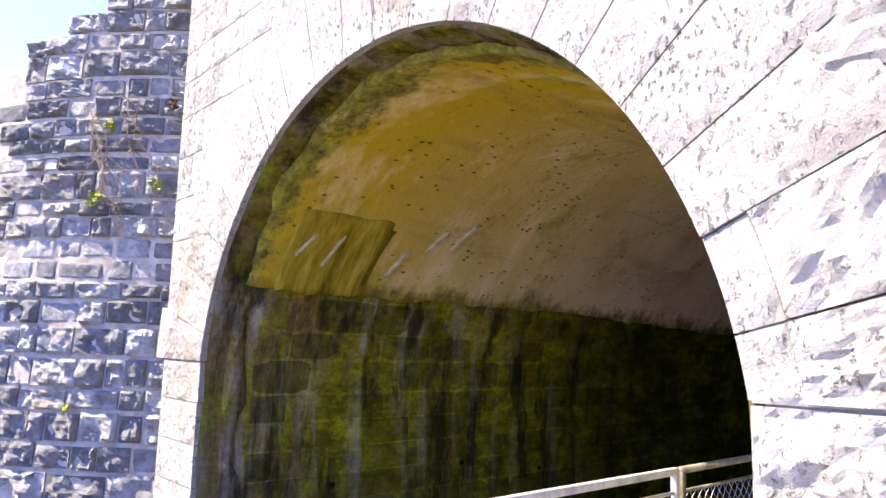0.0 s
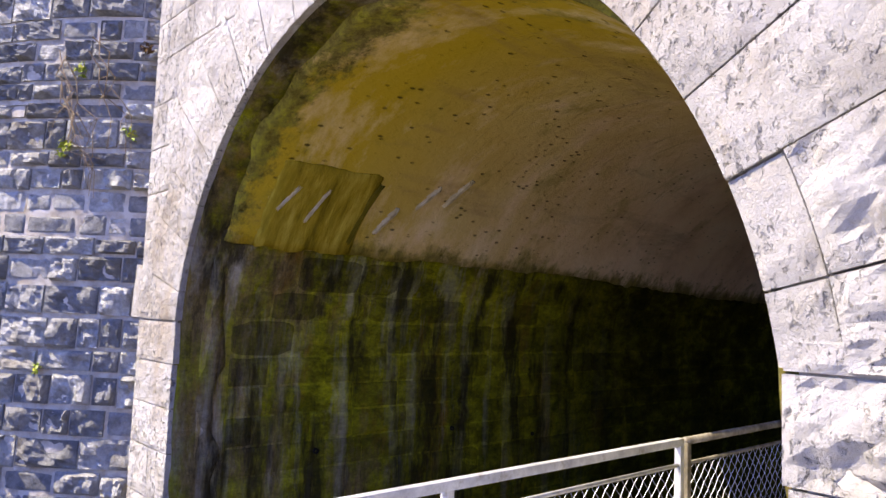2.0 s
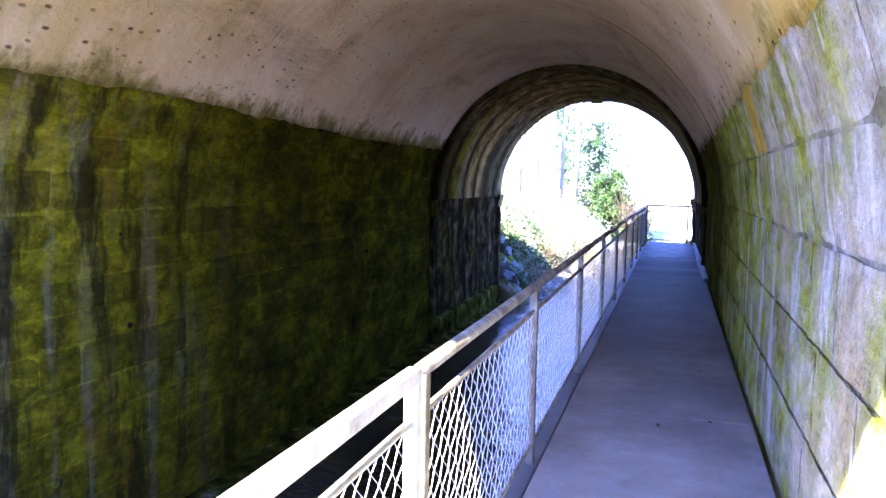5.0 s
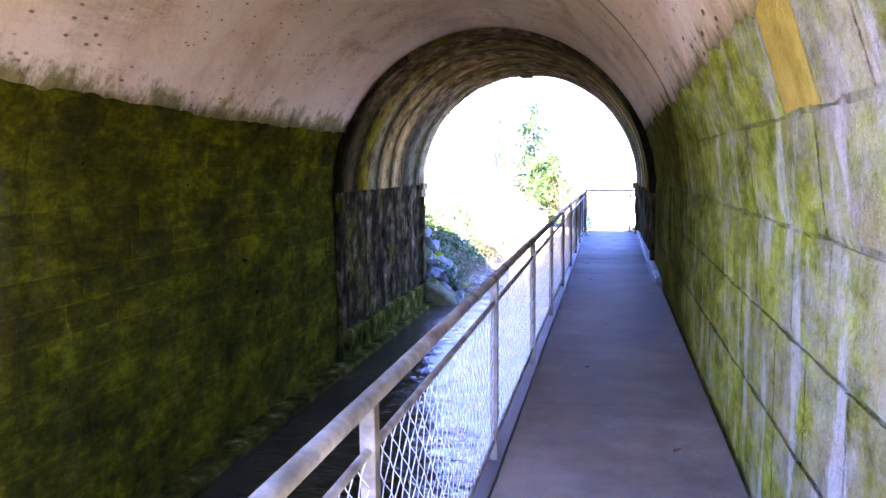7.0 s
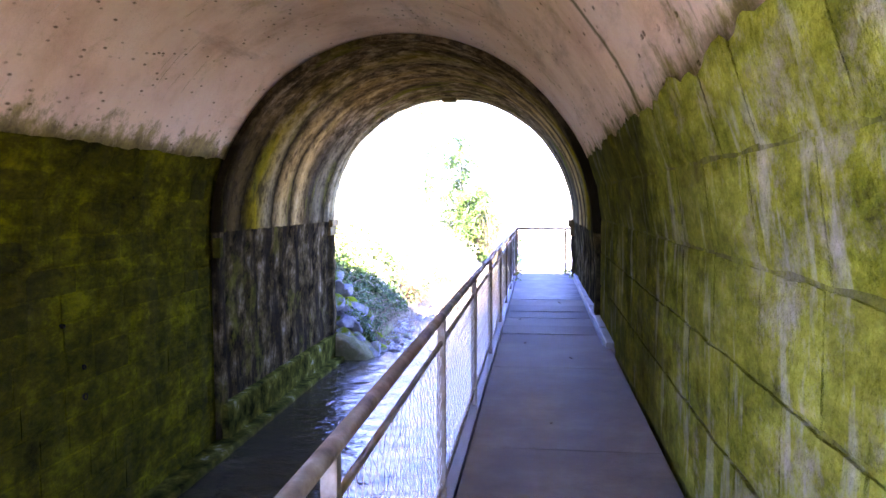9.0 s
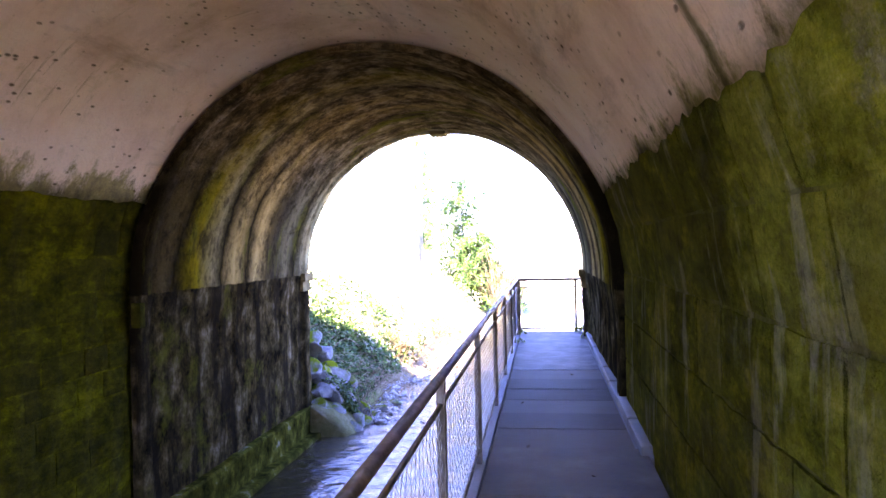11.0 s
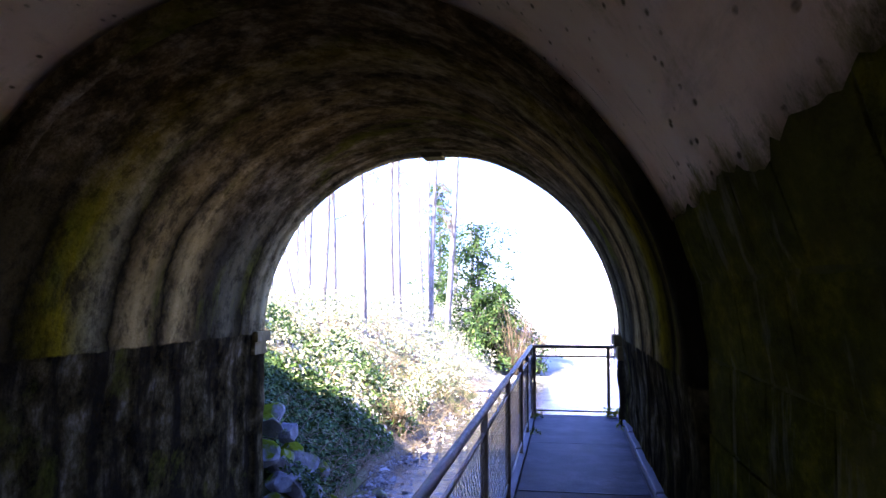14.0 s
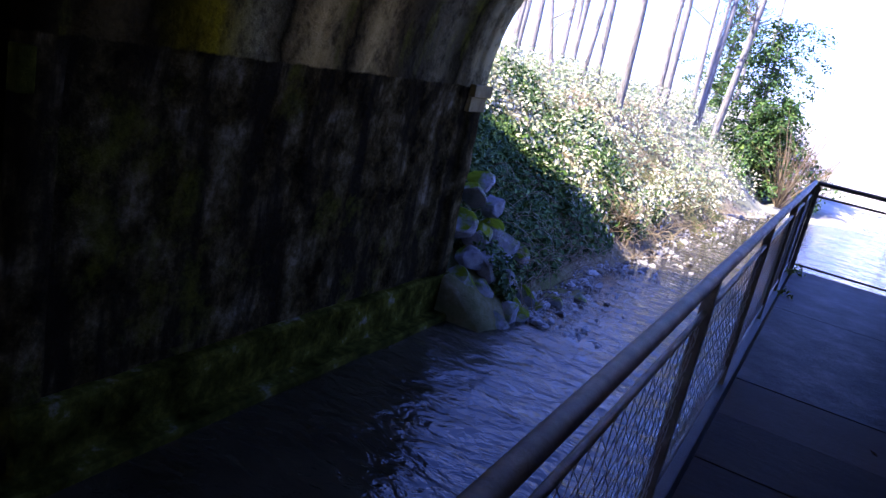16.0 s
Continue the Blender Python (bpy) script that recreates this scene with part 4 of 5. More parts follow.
def tree(x, y, h, r, seed, lean, label, limbs=14, first=0.3, moss=False):
    rr = random.Random(seed)
    z = height(x, y) - 0.15
    thing = new("tree")
    verts, faces, twv, twf = [], [], [], []
    pts = []
    for k in range(11):
        t = k / 10
        pts.append(Vector((x + lean[0] * t * h + 0.10 * math.sin(t * 5 + seed), y + lean[1] * t * h + 0.10 * math.cos(t * 4 + seed), z + t * h)))
    add_branch(verts, faces, pts, r, r * 0.25, 9)
    for i in range(limbs):
        t = first + (1 - first) * (i + rr.random()) / limbs
        k = min(int(t * 10), 9)
        p = pts[k].lerp(pts[k + 1], t * 10 - k)
        a = rr.uniform(0, 6.28)
        L = h * rr.uniform(0.08, 0.2) * (1.25 - t)
        d = Vector((math.cos(a), math.sin(a), rr.uniform(0.3, 1.0))).normalized()
        bp = [p + d * (L * s) + Vector((0, 0, 0.15 * L * s * s)) + Vector((rr.gauss(0, 0.05), rr.gauss(0, 0.05), 0)) * s * L for s in (0, 0.25, 0.5, 0.75, 1)]
        add_branch(verts, faces, bp, r * 0.34 * (1.2 - t), 0.012, 5)
        for _ in range(7):
            q = bp[rr.randint(1, 4)]
            e = (d + Vector((rr.gauss(0, 0.6), rr.gauss(0, 0.6), rr.gauss(0.1, 0.5)))).normalized()
            l2 = L * rr.uniform(0.25, 0.6)
            add_branch(twv, twf, [q, q + e * l2 * 0.5 + Vector((0, 0, 0.03)), q + e * l2], 0.013, 0.005, 3)
    mesh_from("trunk", verts, faces, M_BARK, thing, smooth=True)
    mesh_from("crown", twv, twf, M_TWIG, thing)
    return tagged(thing, label, "tree", "bare trees beyond the stream")


BARE = "slender bare grey tree trunk on the far bank"
for i, (x, y, h, r, lean) in enumerate([(-6.69, 36.1, 13, 0.13, (0.0, 0.0)), (-7.3, 44.6, 15, 0.15, (0.012, 0.0)), (-7.65, 45.2, 15, 0.13, (-0.005, 0.0)), (-5.85, 46.0, 15, 0.14, (0.01, 0)),
                                         (-5.15, 46.5, 15, 0.17, (0.035, 0)), (-9.4, 40, 12, 0.10, (0.02, 0)), (-10.6, 45, 14, 0.14, (-0.01, 0)), (-12.6, 42, 14, 0.13, (0.03, 0)), (-8.6, 50, 14, 0.12, (0.0, 0)),
                                         (-13.5, 50, 15, 0.16, (0.01, 0)), (-11.4, 38, 11, 0.09, (-0.02, 0)), (-15.5, 47, 15, 0.15, (0.02, 0)), (-9.9, 55, 15, 0.15, (0, 0)), (-6.6, 58, 15, 0.14, (0.01, 0)), (-18, 52, 15, 0.17, (0, 0))]):
    tree(x, y, h, r, i + 1, lean, BARE if i != 4 else "pale leaning bare tree trunk beside the evergreen")
rb = random.Random(31)
for i in range(16):
    yy = rb.uniform(48, 74)
    tree(rb.uniform(-30, -6) * (0.6 + yy / 140), yy, rb.uniform(11, 16), rb.uniform(0.08, 0.15), 60 + i, (rb.uniform(-0.03, 0.04), 0), "thin bare tree trunk in the far wood", 9)
for i in range(6):
    tree(rb.uniform(3, 20), rb.uniform(62, 80), rb.uniform(9, 13), rb.uniform(0.08, 0.14), 90 + i, (rb.uniform(-0.03, 0.03), 0), "thin bare tree trunk in the far wood", 9)
tree(-9.2, 36.5, 8, 0.10, 40, (-0.22, 0.1), "dark crooked leaning tree among the bare trunks", 12, 0.2)


def evergreen(x, y, h, w, seed, label):
    rr = random.Random(seed)
    thing = new("evergreen_tree")
    z = height(x, y) - 0.2
    verts, faces, spots = [], [], []
    add_branch(verts, faces, [(x, y, z), (x + 0.1, y, z + h * 0.5), (x, y, z + h)], 0.16, 0.02, 8)
    for i in range(95):
        t = 0.06 + 0.94 * i / 95
        L = w * (math.sin(min(1.0, t * 1.5 + 0.25) * math.pi * 0.75) ** 0.8) * (1.05 - t * 0.5) * rr.uniform(0.35, 1.35) * (0.7 + 0.6 * noise.noise(Vector((t * 4, seed, 0)))) + 0.2
        a = i * 2.4 + rr.uniform(-0.4, 0.4)
        p = Vector((x, y, z + t * h))
        tip = p + Vector((math.cos(a) * L, math.sin(a) * L, -0.22 * L + rr.uniform(-0.2, 0.35)))
        mid = p.lerp(tip, 0.5) + Vector((0, 0, 0.14 * L))
        add_branch(verts, faces, [p, mid, tip], 0.03, 0.006, 4)
        for _ in range(int(60 * L) + 16):
            s = rr.random() ** 0.7
            q = (p.lerp(mid, s * 2) if s < 0.5 else mid.lerp(tip, s * 2 - 1)) + Vector((rr.gauss(0, 0.16), rr.gauss(0, 0.16), rr.gauss(-0.07, 0.12)))
            spots.append((q, (math.cos(a) * 0.3, math.sin(a) * 0.3, 0.8)))
    mesh_from("trunk", verts, faces, M_BARK, thing, smooth=True)
    leaves("crown", spots, 0.085, M_FIR, "", "", thing, 0.5, seed)
    return tagged(thing, label, "evergreen tree")


evergreen(-4.0, 48.5, 6.8, 4.4, 3, "dense dark green evergreen tree by the stream bend")
evergreen(-2.9, 47.5, 4.2, 3.0, 7, "low dark evergreen shrub under the larger tree")
evergreen(-8.3, 62, 9, 3.2, 9, "green conifer far behind the bare trunks")


def bush(x, y, n, h, seed, label):
    """A fan of thin bare stems."""
    rr = random.Random(seed)
    verts, faces = [], []
    z = height(x, y) - 0.1
    for _ in range(n):
        a, o = rr.uniform(0, 6.28), rr.uniform(0.1, 0.75)
        L = h * rr.uniform(0.5, 1.0)
        pts = [(x + math.cos(a) * o * L * t + 0.05 * rr.gauss(0, 1), y + math.sin(a) * o * L * t, z + L * t * (1 - 0.2 * o * t)) for t in (0, 0.3, 0.6, 0.85, 1)]
        add_branch(verts, faces, pts, 0.022, 0.004, 4)
        for _ in range(4):
            q = Vector(pts[rr.randint(1, 3)])
            e = Vector((rr.gauss(0, 1), rr.gauss(0, 1), rr.uniform(0, 1.2))).normalized() * rr.uniform(0.2, 0.7)
            add_branch(verts, faces, [q, q + e * 0.5, q + e], 0.008, 0.002, 3)
    return tagged(mesh_from("bush", verts, faces, M_TWIG), label, "bush")


bush(-1.9, 46.5, 60, 4.5, 2, "pale bare twiggy bush beside the evergreen")
bush(-0.9, 48, 40, 3.6, 5, "pale bare twiggy bush by the stream bend")
bush(3.6, 33, 36, 1.0, 8, "low bare twigs on the sunlit stream bank")
bush(-3.9, 29.5, 40, 0.9, 11, "dry arching stems hanging over the stream")

# small things on the walkway and the walls
def fallen_leaf(x, y, s, rot):
    bm = bmesh.new()
    vs = [bm.verts.new(p) for p in ((-s, 0, 0.004), (-0.3 * s, -0.5 * s, 0.012), (s, 0, 0.018), (-0.3 * s, 0.55 * s, 0.014), (0, 0, 0.003))]
    for a, b in ((0, 1), (1, 2), (2, 3), (3, 0)):
        bm.faces.new((vs[a], vs[b], vs[4]))
    ob = obj("leaf", bm, M_DEAD)
    ob.matrix_basis = pose(x, y, 0.001, 0, 0, rot)
    return tagged(ob, "curled brown dead leaf on the concrete walkway", "leaf", "dead leaves on the walkway")


M_DEAD = simple_material("dead_leaf", [(0.3, (0.05, 0.03, 0.015)), (0.7, (0.13, 0.08, 0.04))], 20, 0.9, 0.002)
for x, y, s, a in ((1.08, 6.6, 0.035, 30), (0.75, 4.9, 0.03, 100), (1.1, 5.1, 0.02, 200), (0.5, 8.4, 0.025, 10), (0.4, 13.4, 0.03, 70), (0.9, 17.0, 0.03, 140), (0.65, 10.2, 0.025, 250), (0.3, 15.2, 0.02, 20), (0.9, 12.6, 0.02, 190)):
    fallen_leaf(x, y, s, a)


def tuft(x, y, z, n, s, mat, label, name="weed", out=(0, -0.6, 0.5)):
    rr = random.Random(int(x * 100 + y * 10))
    spots = []
    for _ in range(n):
        spots.append(((x + rr.gauss(0, s), y + rr.gauss(0, s * 0.5), z + rr.gauss(0, s * 0.8)), out))
    ob = leaves(name, spots, s * 0.55, mat, label, "weed", seed=n)
    return ob


M_WEED = leaf_material("fresh_weeds", [(0.0, (0.09, 0.14, 0.01)), (0.5, (0.20, 0.25, 0.02)), (1.0, (0.42, 0.40, 0.05))])
tuft(1.2, 21.9, 0.05, 60, 0.07, M_WEED, "small green weed tuft at the walkway end", out=(0, 0, 1))
tuft(0.1, 21.7, 0.04, 40, 0.05, M_WEED, "green moss tuft at the railing foot", out=(0, 0, 1))
tuft(0.12, 20.4, 0.03, 30, 0.04, M_WEED, "green moss tuft beside a railing post", out=(0, 0, 1))
tuft(1.28, 20.9, 0.04, 30, 0.04, M_WEED, "green moss tuft on the kerb", out=(0, 0, 1))

# arch details: imposts, key block, ledge along the water
def impost(x0, x1, label):
    thing = new("impost")
    bm = box(x0, x1, Y1 - 0.42, Y1 + 0.08, CZ - 0.14, CZ + 0.02, 0.015)
    part("cap", bm, M_RINGSTONE, thing)
    part("neck", box(x0 + (0.03 if x0 < CX else 0.05), x1 - (0.05 if x0 < CX else 0.03), Y1 - 0.40, Y1 + 0.05, CZ - 0.34, CZ - 0.143, 0.015), M_RINGSTONE, thing)
    return tagged(thing, label, "impost")


M_RINGSTONE = simple_material("yellowed_arch_stone", [(0.3, (0.10, 0.08, 0.035)), (0.55, (0.22, 0.175, 0.08)), (0.75, (0.32, 0.27, 0.15))], 3, 0.9, 0.02)
impost(CX - 2.95, CX - 2.68, "weathered projecting impost stone at the arch springing")
impost(CX + 2.66, CX + 2.95, "weathered projecting impost stone beside the walkway")
kb = bmesh.new()
add_box(kb, CX - 0.16, CX + 0.16, Y1 - 0.3, Y1 + 0.06, CZ + 2.68, CZ + 2.95, 0.02)
tagged(obj("keystone", kb, M_RINGSTONE), "small projecting key block at the arch crown", "keystone")


def ledge(name, x, y0, y1, z, w, h, label):
    vs, fs = [], []
    ys = steps(y0, y1, 0.3)
    for y in ys:
        a = 0.025 * wob((x, y, 0), 1.6)
        b = 0.02 * wob((x, y, 4), 2.2)
        vs += [(x, y, z - h), (x + w + a, y, z - h), (x + w + a, y, z - 0.03 + b), (x + w - 0.03 + a, y, z + b), (x, y, z + b)]
    for i in range(len(ys) - 1):
        for k in range(4):
            fs.append((i * 5 + k, (i + 1) * 5 + k, (i + 1) * 5 + k + 1, i * 5 + k + 1))
    fs += [(0, 1, 2, 3, 4), tuple(range(len(vs) - 1, len(vs) - 6, -1))]
    return tagged(mesh_from(name, vs, fs, M_LEDGE), label, "ledge", kind="structure")


M_LEDGE = simple_material("mossy_ledge_stone", [(0.34, (0.008, 0.008, 0.002)), (0.50, (0.035, 0.034, 0.006)), (0.60, (0.075, 0.072, 0.012)), (0.74, (0.24, 0.22, 0.16))], 2.6, 0.85, 0.03)
ledge("trim_footing", CX - R_RING - 0.1, 15.3, 21.75, -1.42, 0.17, 0.9, "mossy stone footing ledge under the far arch")
ledge("trim_waterline", CX - R_IN - 0.05, 0.6, 21.7, -1.93, 0.42, 0.4, "low wet stone ledge at the waterline")
ringcap = bmesh.new()
add_box(ringcap, CX - R_RING - 0.06, CX - R_RING + 0.06, Y_RING - 0.03, Y_RING + 0.09, 0.86, 1.16, 0.015)
tagged(obj("bracket_stone", ringcap, M_LEDGE), "small projecting block on the dark arch lining", "stone block")

def weep_hole(y, z, r):
    """A short added stub on the wall, open to the passage, standing in for a weep hole."""
    bm = bmesh.new()
    x = CX - half(z, R_IN) - 0.02
    rings = [(r, 0.0), (r, 0.045), (r * 0.72, 0.045), (r * 0.66, 0.008)]
    rows = [[bm.verts.new((x + d, y + q * math.cos(k * 0.5236), z + q * math.sin(k * 0.5236))) for k in range(12)] for q, d in rings]
    for p, q in zip(rows, rows[1:]):
        for k in range(12):
            bm.faces.new((p[k], p[(k + 1) % 12], q[(k + 1) % 12], q[k]))
    bm.faces.new(rows[-1])
    return tagged(obj("drain_pipe", bm, M_HOLE), "small dark weep hole in the mossy wall, drawn as a stub", "drain pipe", "drain stubs in the wall")


# near-black colour paints in the darkness inside each weep hole
M_HOLE = simple_material("weep_hole_black", [(0.3, (0.008, 0.007, 0.006)), (0.7, (0.03, 0.026, 0.022))], 12, 0.9, 0.003)
for y, z, r in ((4.03, 0.40, 0.028), (1.95, 0.32, 0.03), (5.65, 0.20, 0.026), (11.93, -0.07, 0.03), (11.93, -0.39, 0.04), (11.6, 0.43, 0.024)):
    weep_hole(y, z, r)

# plaster repair with lime runs on the vault near the mouth
def vault_fn(y, a, d):
    r = R_IN - 0.055 - d
    return (CX - r * math.cos(a), y, CZ + r * math.sin(a))


def vault_patch(name, y0, y1, z0, z1, material, label, thick=0.012, taper=0.0, seed=1):
    a0, a1 = math.asin((z0 - CZ) / R_IN), math.asin((z1 - CZ) / R_IN)
    us, vs = steps(0, 1, 0.08), steps(0, 1, 0.1)

    def place(u, v, d):
        edge = 0.05 * wob((u * 6, v * 6, seed), 1.0, seed)
        y = y0 + (y1 - y0) * u + taper * (v - 0.5) + edge * (1 if u in (0, 1) else 0.2)
        return vault_fn(y, a0 + (a1 - a0) * v + edge * 0.3, d)
    ob = sheet(name, lambda u, v: place(u, v, thick * (0.2 if u in (0, 1) or v in (0, 1) else 1.0)), lambda u, v: place(u, v, -0.06), us, vs, material)
    return tagged(ob, label, "stain", kind="structure")


M_PATCH = simple_material("yellow_green_render", [(0.28, (0.10, 0.075, 0.008)), (0.5, (0.27, 0.20, 0.02)), (0.72, (0.48, 0.38, 0.07))], 1.6, 0.85, 0.02, (1, 4, 1))
M_OLIVELINE = simple_material("dark_olive_streak", [(0.3, (0.06, 0.05, 0.006)), (0.7, (0.17, 0.14, 0.02))], 5, 0.85, 0.01)
M_LIME = simple_material("lime_run", [(0.3, (0.30, 0.25, 0.15)), (0.7, (0.60, 0.54, 0.42))], 9, 0.85, 0.01)
vault_patch("trim_render_patch", 0.90, 2.04, 2.47, 3.28, M_PATCH, "yellow-green stained render patch low on the vault")
vault_patch("trim_dark_edge", 1.97, 2.04, 2.55, 3.2, M_OLIVELINE, "dark olive line at the render patch edge", 0.016, 0.12, 2)
for n, (y0, z0, z1) in enumerate(((1.03, 2.82, 3.08), (1.38, 2.74, 3.1), (2.33, 2.74, 3.0), (2.75, 3.05, 3.28), (3.12, 3.12, 3.40))):
    vault_patch("trim_lime_run", y0, y0 + 0.05, z0, z1, M_LIME, "pale lime run on the vault", 0.018, 0.16, n + 5)

# ---------------------------------------------------------------- portal stonework
def stone_mesh(name, fn, u0, u1, v0, v1, nu, nv, rough, seed, proud=0.0, depth=0.07, edge=0.006):
    """A stone whose face follows fn(u, v, d); d is how far it stands out. Rounded at its edges and uneven on its face."""
    verts, faces = [], []
    for i in range(nu + 1):
        for j in range(nv + 1):
            u, v = u0 + (u1 - u0) * i / nu, v0 + (v1 - v0) * j / nv
            rim = i in (0, nu) or j in (0, nv)
            p = fn(u, v, 0)
            w = noise.fractal(Vector(p) * 4.5 + Vector((seed, 0, 0)), 0.8, 2.0, 4)
            verts.append(fn(u, v, proud - edge - 0.12 * rough if rim else proud + rough * w))
    rim_ids = [i * (nv + 1) for i in range(nu + 1)] + [nu * (nv + 1) + j for j in range(1, nv + 1)] + [i * (nv + 1) + nv for i in range(nu - 1, -1, -1)] + [j for j in range(nv - 1, 0, -1)]
    for i in range(nu):
        for j in range(nv):
            a = i * (nv + 1) + j
            faces.append((a, a + nv + 1, a + nv + 2, a + 1))
    base = len(verts)
    for q in rim_ids:
        u, v = u0 + (u1 - u0) * (q // (nv + 1)) / nu, v0 + (v1 - v0) * (q % (nv + 1)) / nv
        verts.append(fn(u, v, -depth))
    for k in range(len(rim_ids)):
        a, b = rim_ids[k], rim_ids[(k + 1) % len(rim_ids)]
        faces.append((b, a, base + k, base + (k + 1) % len(rim_ids)))
    me = bpy.data.meshes.new(name)
    me.from_pydata(verts, [], faces)
    return me


def stone(name, me, material, parent):
    me.materials.append(material)
    ob = new(name, me)
    ob.parent = parent
    return ob


def ring_fn(a, r, d):
    x, z = C_NEAR + r * math.cos(a), CZ + r * RISE * math.sin(a)
    return (x, face_y(x) - d, z)


LEVEL = 1.69


def bed_fn(a, r, d):
    """As ring_fn, but the lowest stone of each side sits on a level bed."""
    x, z = C_NEAR + r * math.cos(a), CZ + r * RISE * math.sin(a)
    low, high = radians(8.5), radians(14)
    t = ((math.pi - a if a > math.pi / 2 else a) - low) / (high - low)
    z = LEVEL + (CZ + r * RISE * math.sin(high) - LEVEL) * max(0.0, min(1.0, t)) if t < 1 else z
    return (x, face_y(x) - d, z)


def flat_fn(x, z, d):
    return (x, face_y(x) - d, z)


right_cuts = [8.5, 14, 23, 31, 39.5, 47.8, 56, 64.4, 73, 81.6]
cuts = right_cuts + [90.5] + [180 - c for c in reversed(right_cuts)]
OUT = 3.68
g = math.radians(0.10)
for i in range(len(cuts) - 1):
    a0, a1 = math.radians(cuts[i]) + g, math.radians(cuts[i + 1]) - g
    fn = bed_fn if i in (0, len(cuts) - 2) else ring_fn
    if cuts[i] in (14, 8.5):
        m = 3.16
        stone("voussoir", stone_mesh("voussoir", fn, a0, a1, R_NEAR, m - 0.006, 5, 5, 0.022, i), M_ASHLAR, portal_near)
        stone("voussoir", stone_mesh("voussoir", fn, a0, a1, m + 0.006, OUT + 0.45, 12, 16, 0.06, i + 50, 0.03), M_ASHLAR, portal_near)
        continue
    stone("voussoir", stone_mesh("voussoir", fn, a0, a1, R_NEAR, OUT + (0.34, 0.04, 0.2, 0.5)[i % 4], 7, 11, 0.02, i, 0.016), M_ASHLAR, portal_near)


def ring_clear(z):
    """Where a course at height z begins, outside the ring."""
    dz = (z - CZ) / RISE
    lim = math.radians(8.5)
    if dz < OUT * math.sin(lim):
        return R_NEAR * math.cos(lim) + 0.012 if dz > 0 else R_NEAR
    return math.sqrt(max(OUT * OUT - dz * dz, 0))


rs = random.Random(21)
z = -2.2
k = 0
while z < TOP_NEAR - 0.1:
    h = rs.choice((0.36, 0.42, 0.48))
    if z < 1.6 and z + h > 1.45:
        h = 1.685 - z
    zt = min(z + h, TOP_NEAR)
    for sgn in (1, -1):
        inside = max(ring_clear(z + 0.01), ring_clear(zt - 0.01)) if z < CZ else ring_clear(z + 0.01)
        x0 = C_NEAR + sgn * (inside + (0.004 if z > 1.6 else 0))
        end = 7.9 if sgn > 0 else -5.4
        x = x0
        while (end - x) * sgn > 0.12:
            w = rs.uniform(0.45, 0.95)
            if (end - x) * sgn - w < 0.3:
                w = (end - x) * sgn
            xa, xb = sorted((x, x + sgn * (w - 0.012)))
            big = abs(x - C_NEAR) < 5
            rough = rs.choice((0.015, 0.03, 0.06)) if sgn > 0 else 0.015
            # trim the stone to the ring by its lower edge
            fn = flat_fn
            if z > 1.6 and x == x0:
                def fn(u, v, d, xa=xa, xb=xb, sgn=sgn):
                    lim = C_NEAR + sgn * (ring_clear(v) + 0.004)
                    t = (u - xa) / (xb - xa)
                    far = xb if sgn > 0 else xa
                    q = lim + (far - lim) * (t if sgn > 0 else 1 - t)
                    return (q, face_y(q) - d, v)
            me = stone_mesh("ashlar", fn, xa, xb, z, zt - 0.012, 12 if big else 2, 10 if big else 2, rough, k + 100, 0.01 if rough > 0.05 else 0.0)
            stone("ashlar", me, M_ASHLAR, portal_near)
            x += sgn * w
            k += 1
    z = zt

# ---------------------------------------------------------------- wing wall of rough blocks
WING = tagged(new("wall_wing"), "rough grey stone wing wall with pale mortar joints", "wall", kind="structure")


def wing_fn(s, z, d):
    """s runs from the portal outwards; the wall curves gently and leans back as it rises."""
    t = min(s, 4.0)
    ang = radians(229 - 9.0 * t)
    x = -5.36 + math.cos(radians(229 - 4.5 * t)) * s
    y = 0.40 + math.sin(radians(229 - 4.5 * t)) * s
    nx, ny_ = math.cos(ang + math.pi / 2), math.sin(ang + math.pi / 2)
    back = 0.07 * (z + 2.2)
    return (x + nx * (d - back), y + ny_ * (d - back), z)


def wing_top(s):
    return 6.85 - 0.42 * s


wv, wf2 = [], []
ss = steps(0, 9, 0.5)
for s in ss:
    for d in (-0.006, -0.6):
        for zz in (-2.4, max(wing_top(s) - 0.3, 0.2)):
            wv.append(wing_fn(s, zz, d))
for i in range(len(ss) - 1):
    a, b = i * 4, i * 4 + 4
    wf2 += [(a, b, b + 1, a + 1), (a + 2, a + 3, b + 3, b + 2), (a + 1, b + 1, b + 3, a + 3)]
core = mesh_from("core", wv, wf2, M_PALEMORTAR, WING)
z = -2.3
while z < 6.9:
    h = rs.choice((0.22, 0.26, 0.30, 0.36))
    s = rs.uniform(-0.3, 0.0)
    while s < (2.6 if z > -0.6 else 1.6):
        w = rs.uniform(0.22, 0.74)
        s0, s1 = max(s, 0.0), s + w - 0.03
        if s1 - s0 > 0.1 and z + h < wing_top((s0 + s1) / 2) + 0.1:
            smooth = rs.random() < 0.16 or 2.45 < z < 2.85
            stone("block", stone_mesh("block", wing_fn, s0, s1, z + rs.uniform(-0.012, 0.02), z + h - 0.03 + rs.uniform(-0.03, 0.012), 10, 8, 0.014 if smooth else rs.uniform(0.05, 0.12), rs.uniform(0, 90), 0.0 if smooth else 0.035, 0.05, 0.010), M_RUBBLE, WING)
        s += w
    z += h
tuft(*wing_fn(0.35, 4.75, 0.06), 30, 0.06, M_DEAD, "small dry brown tuft growing from the wing wall")
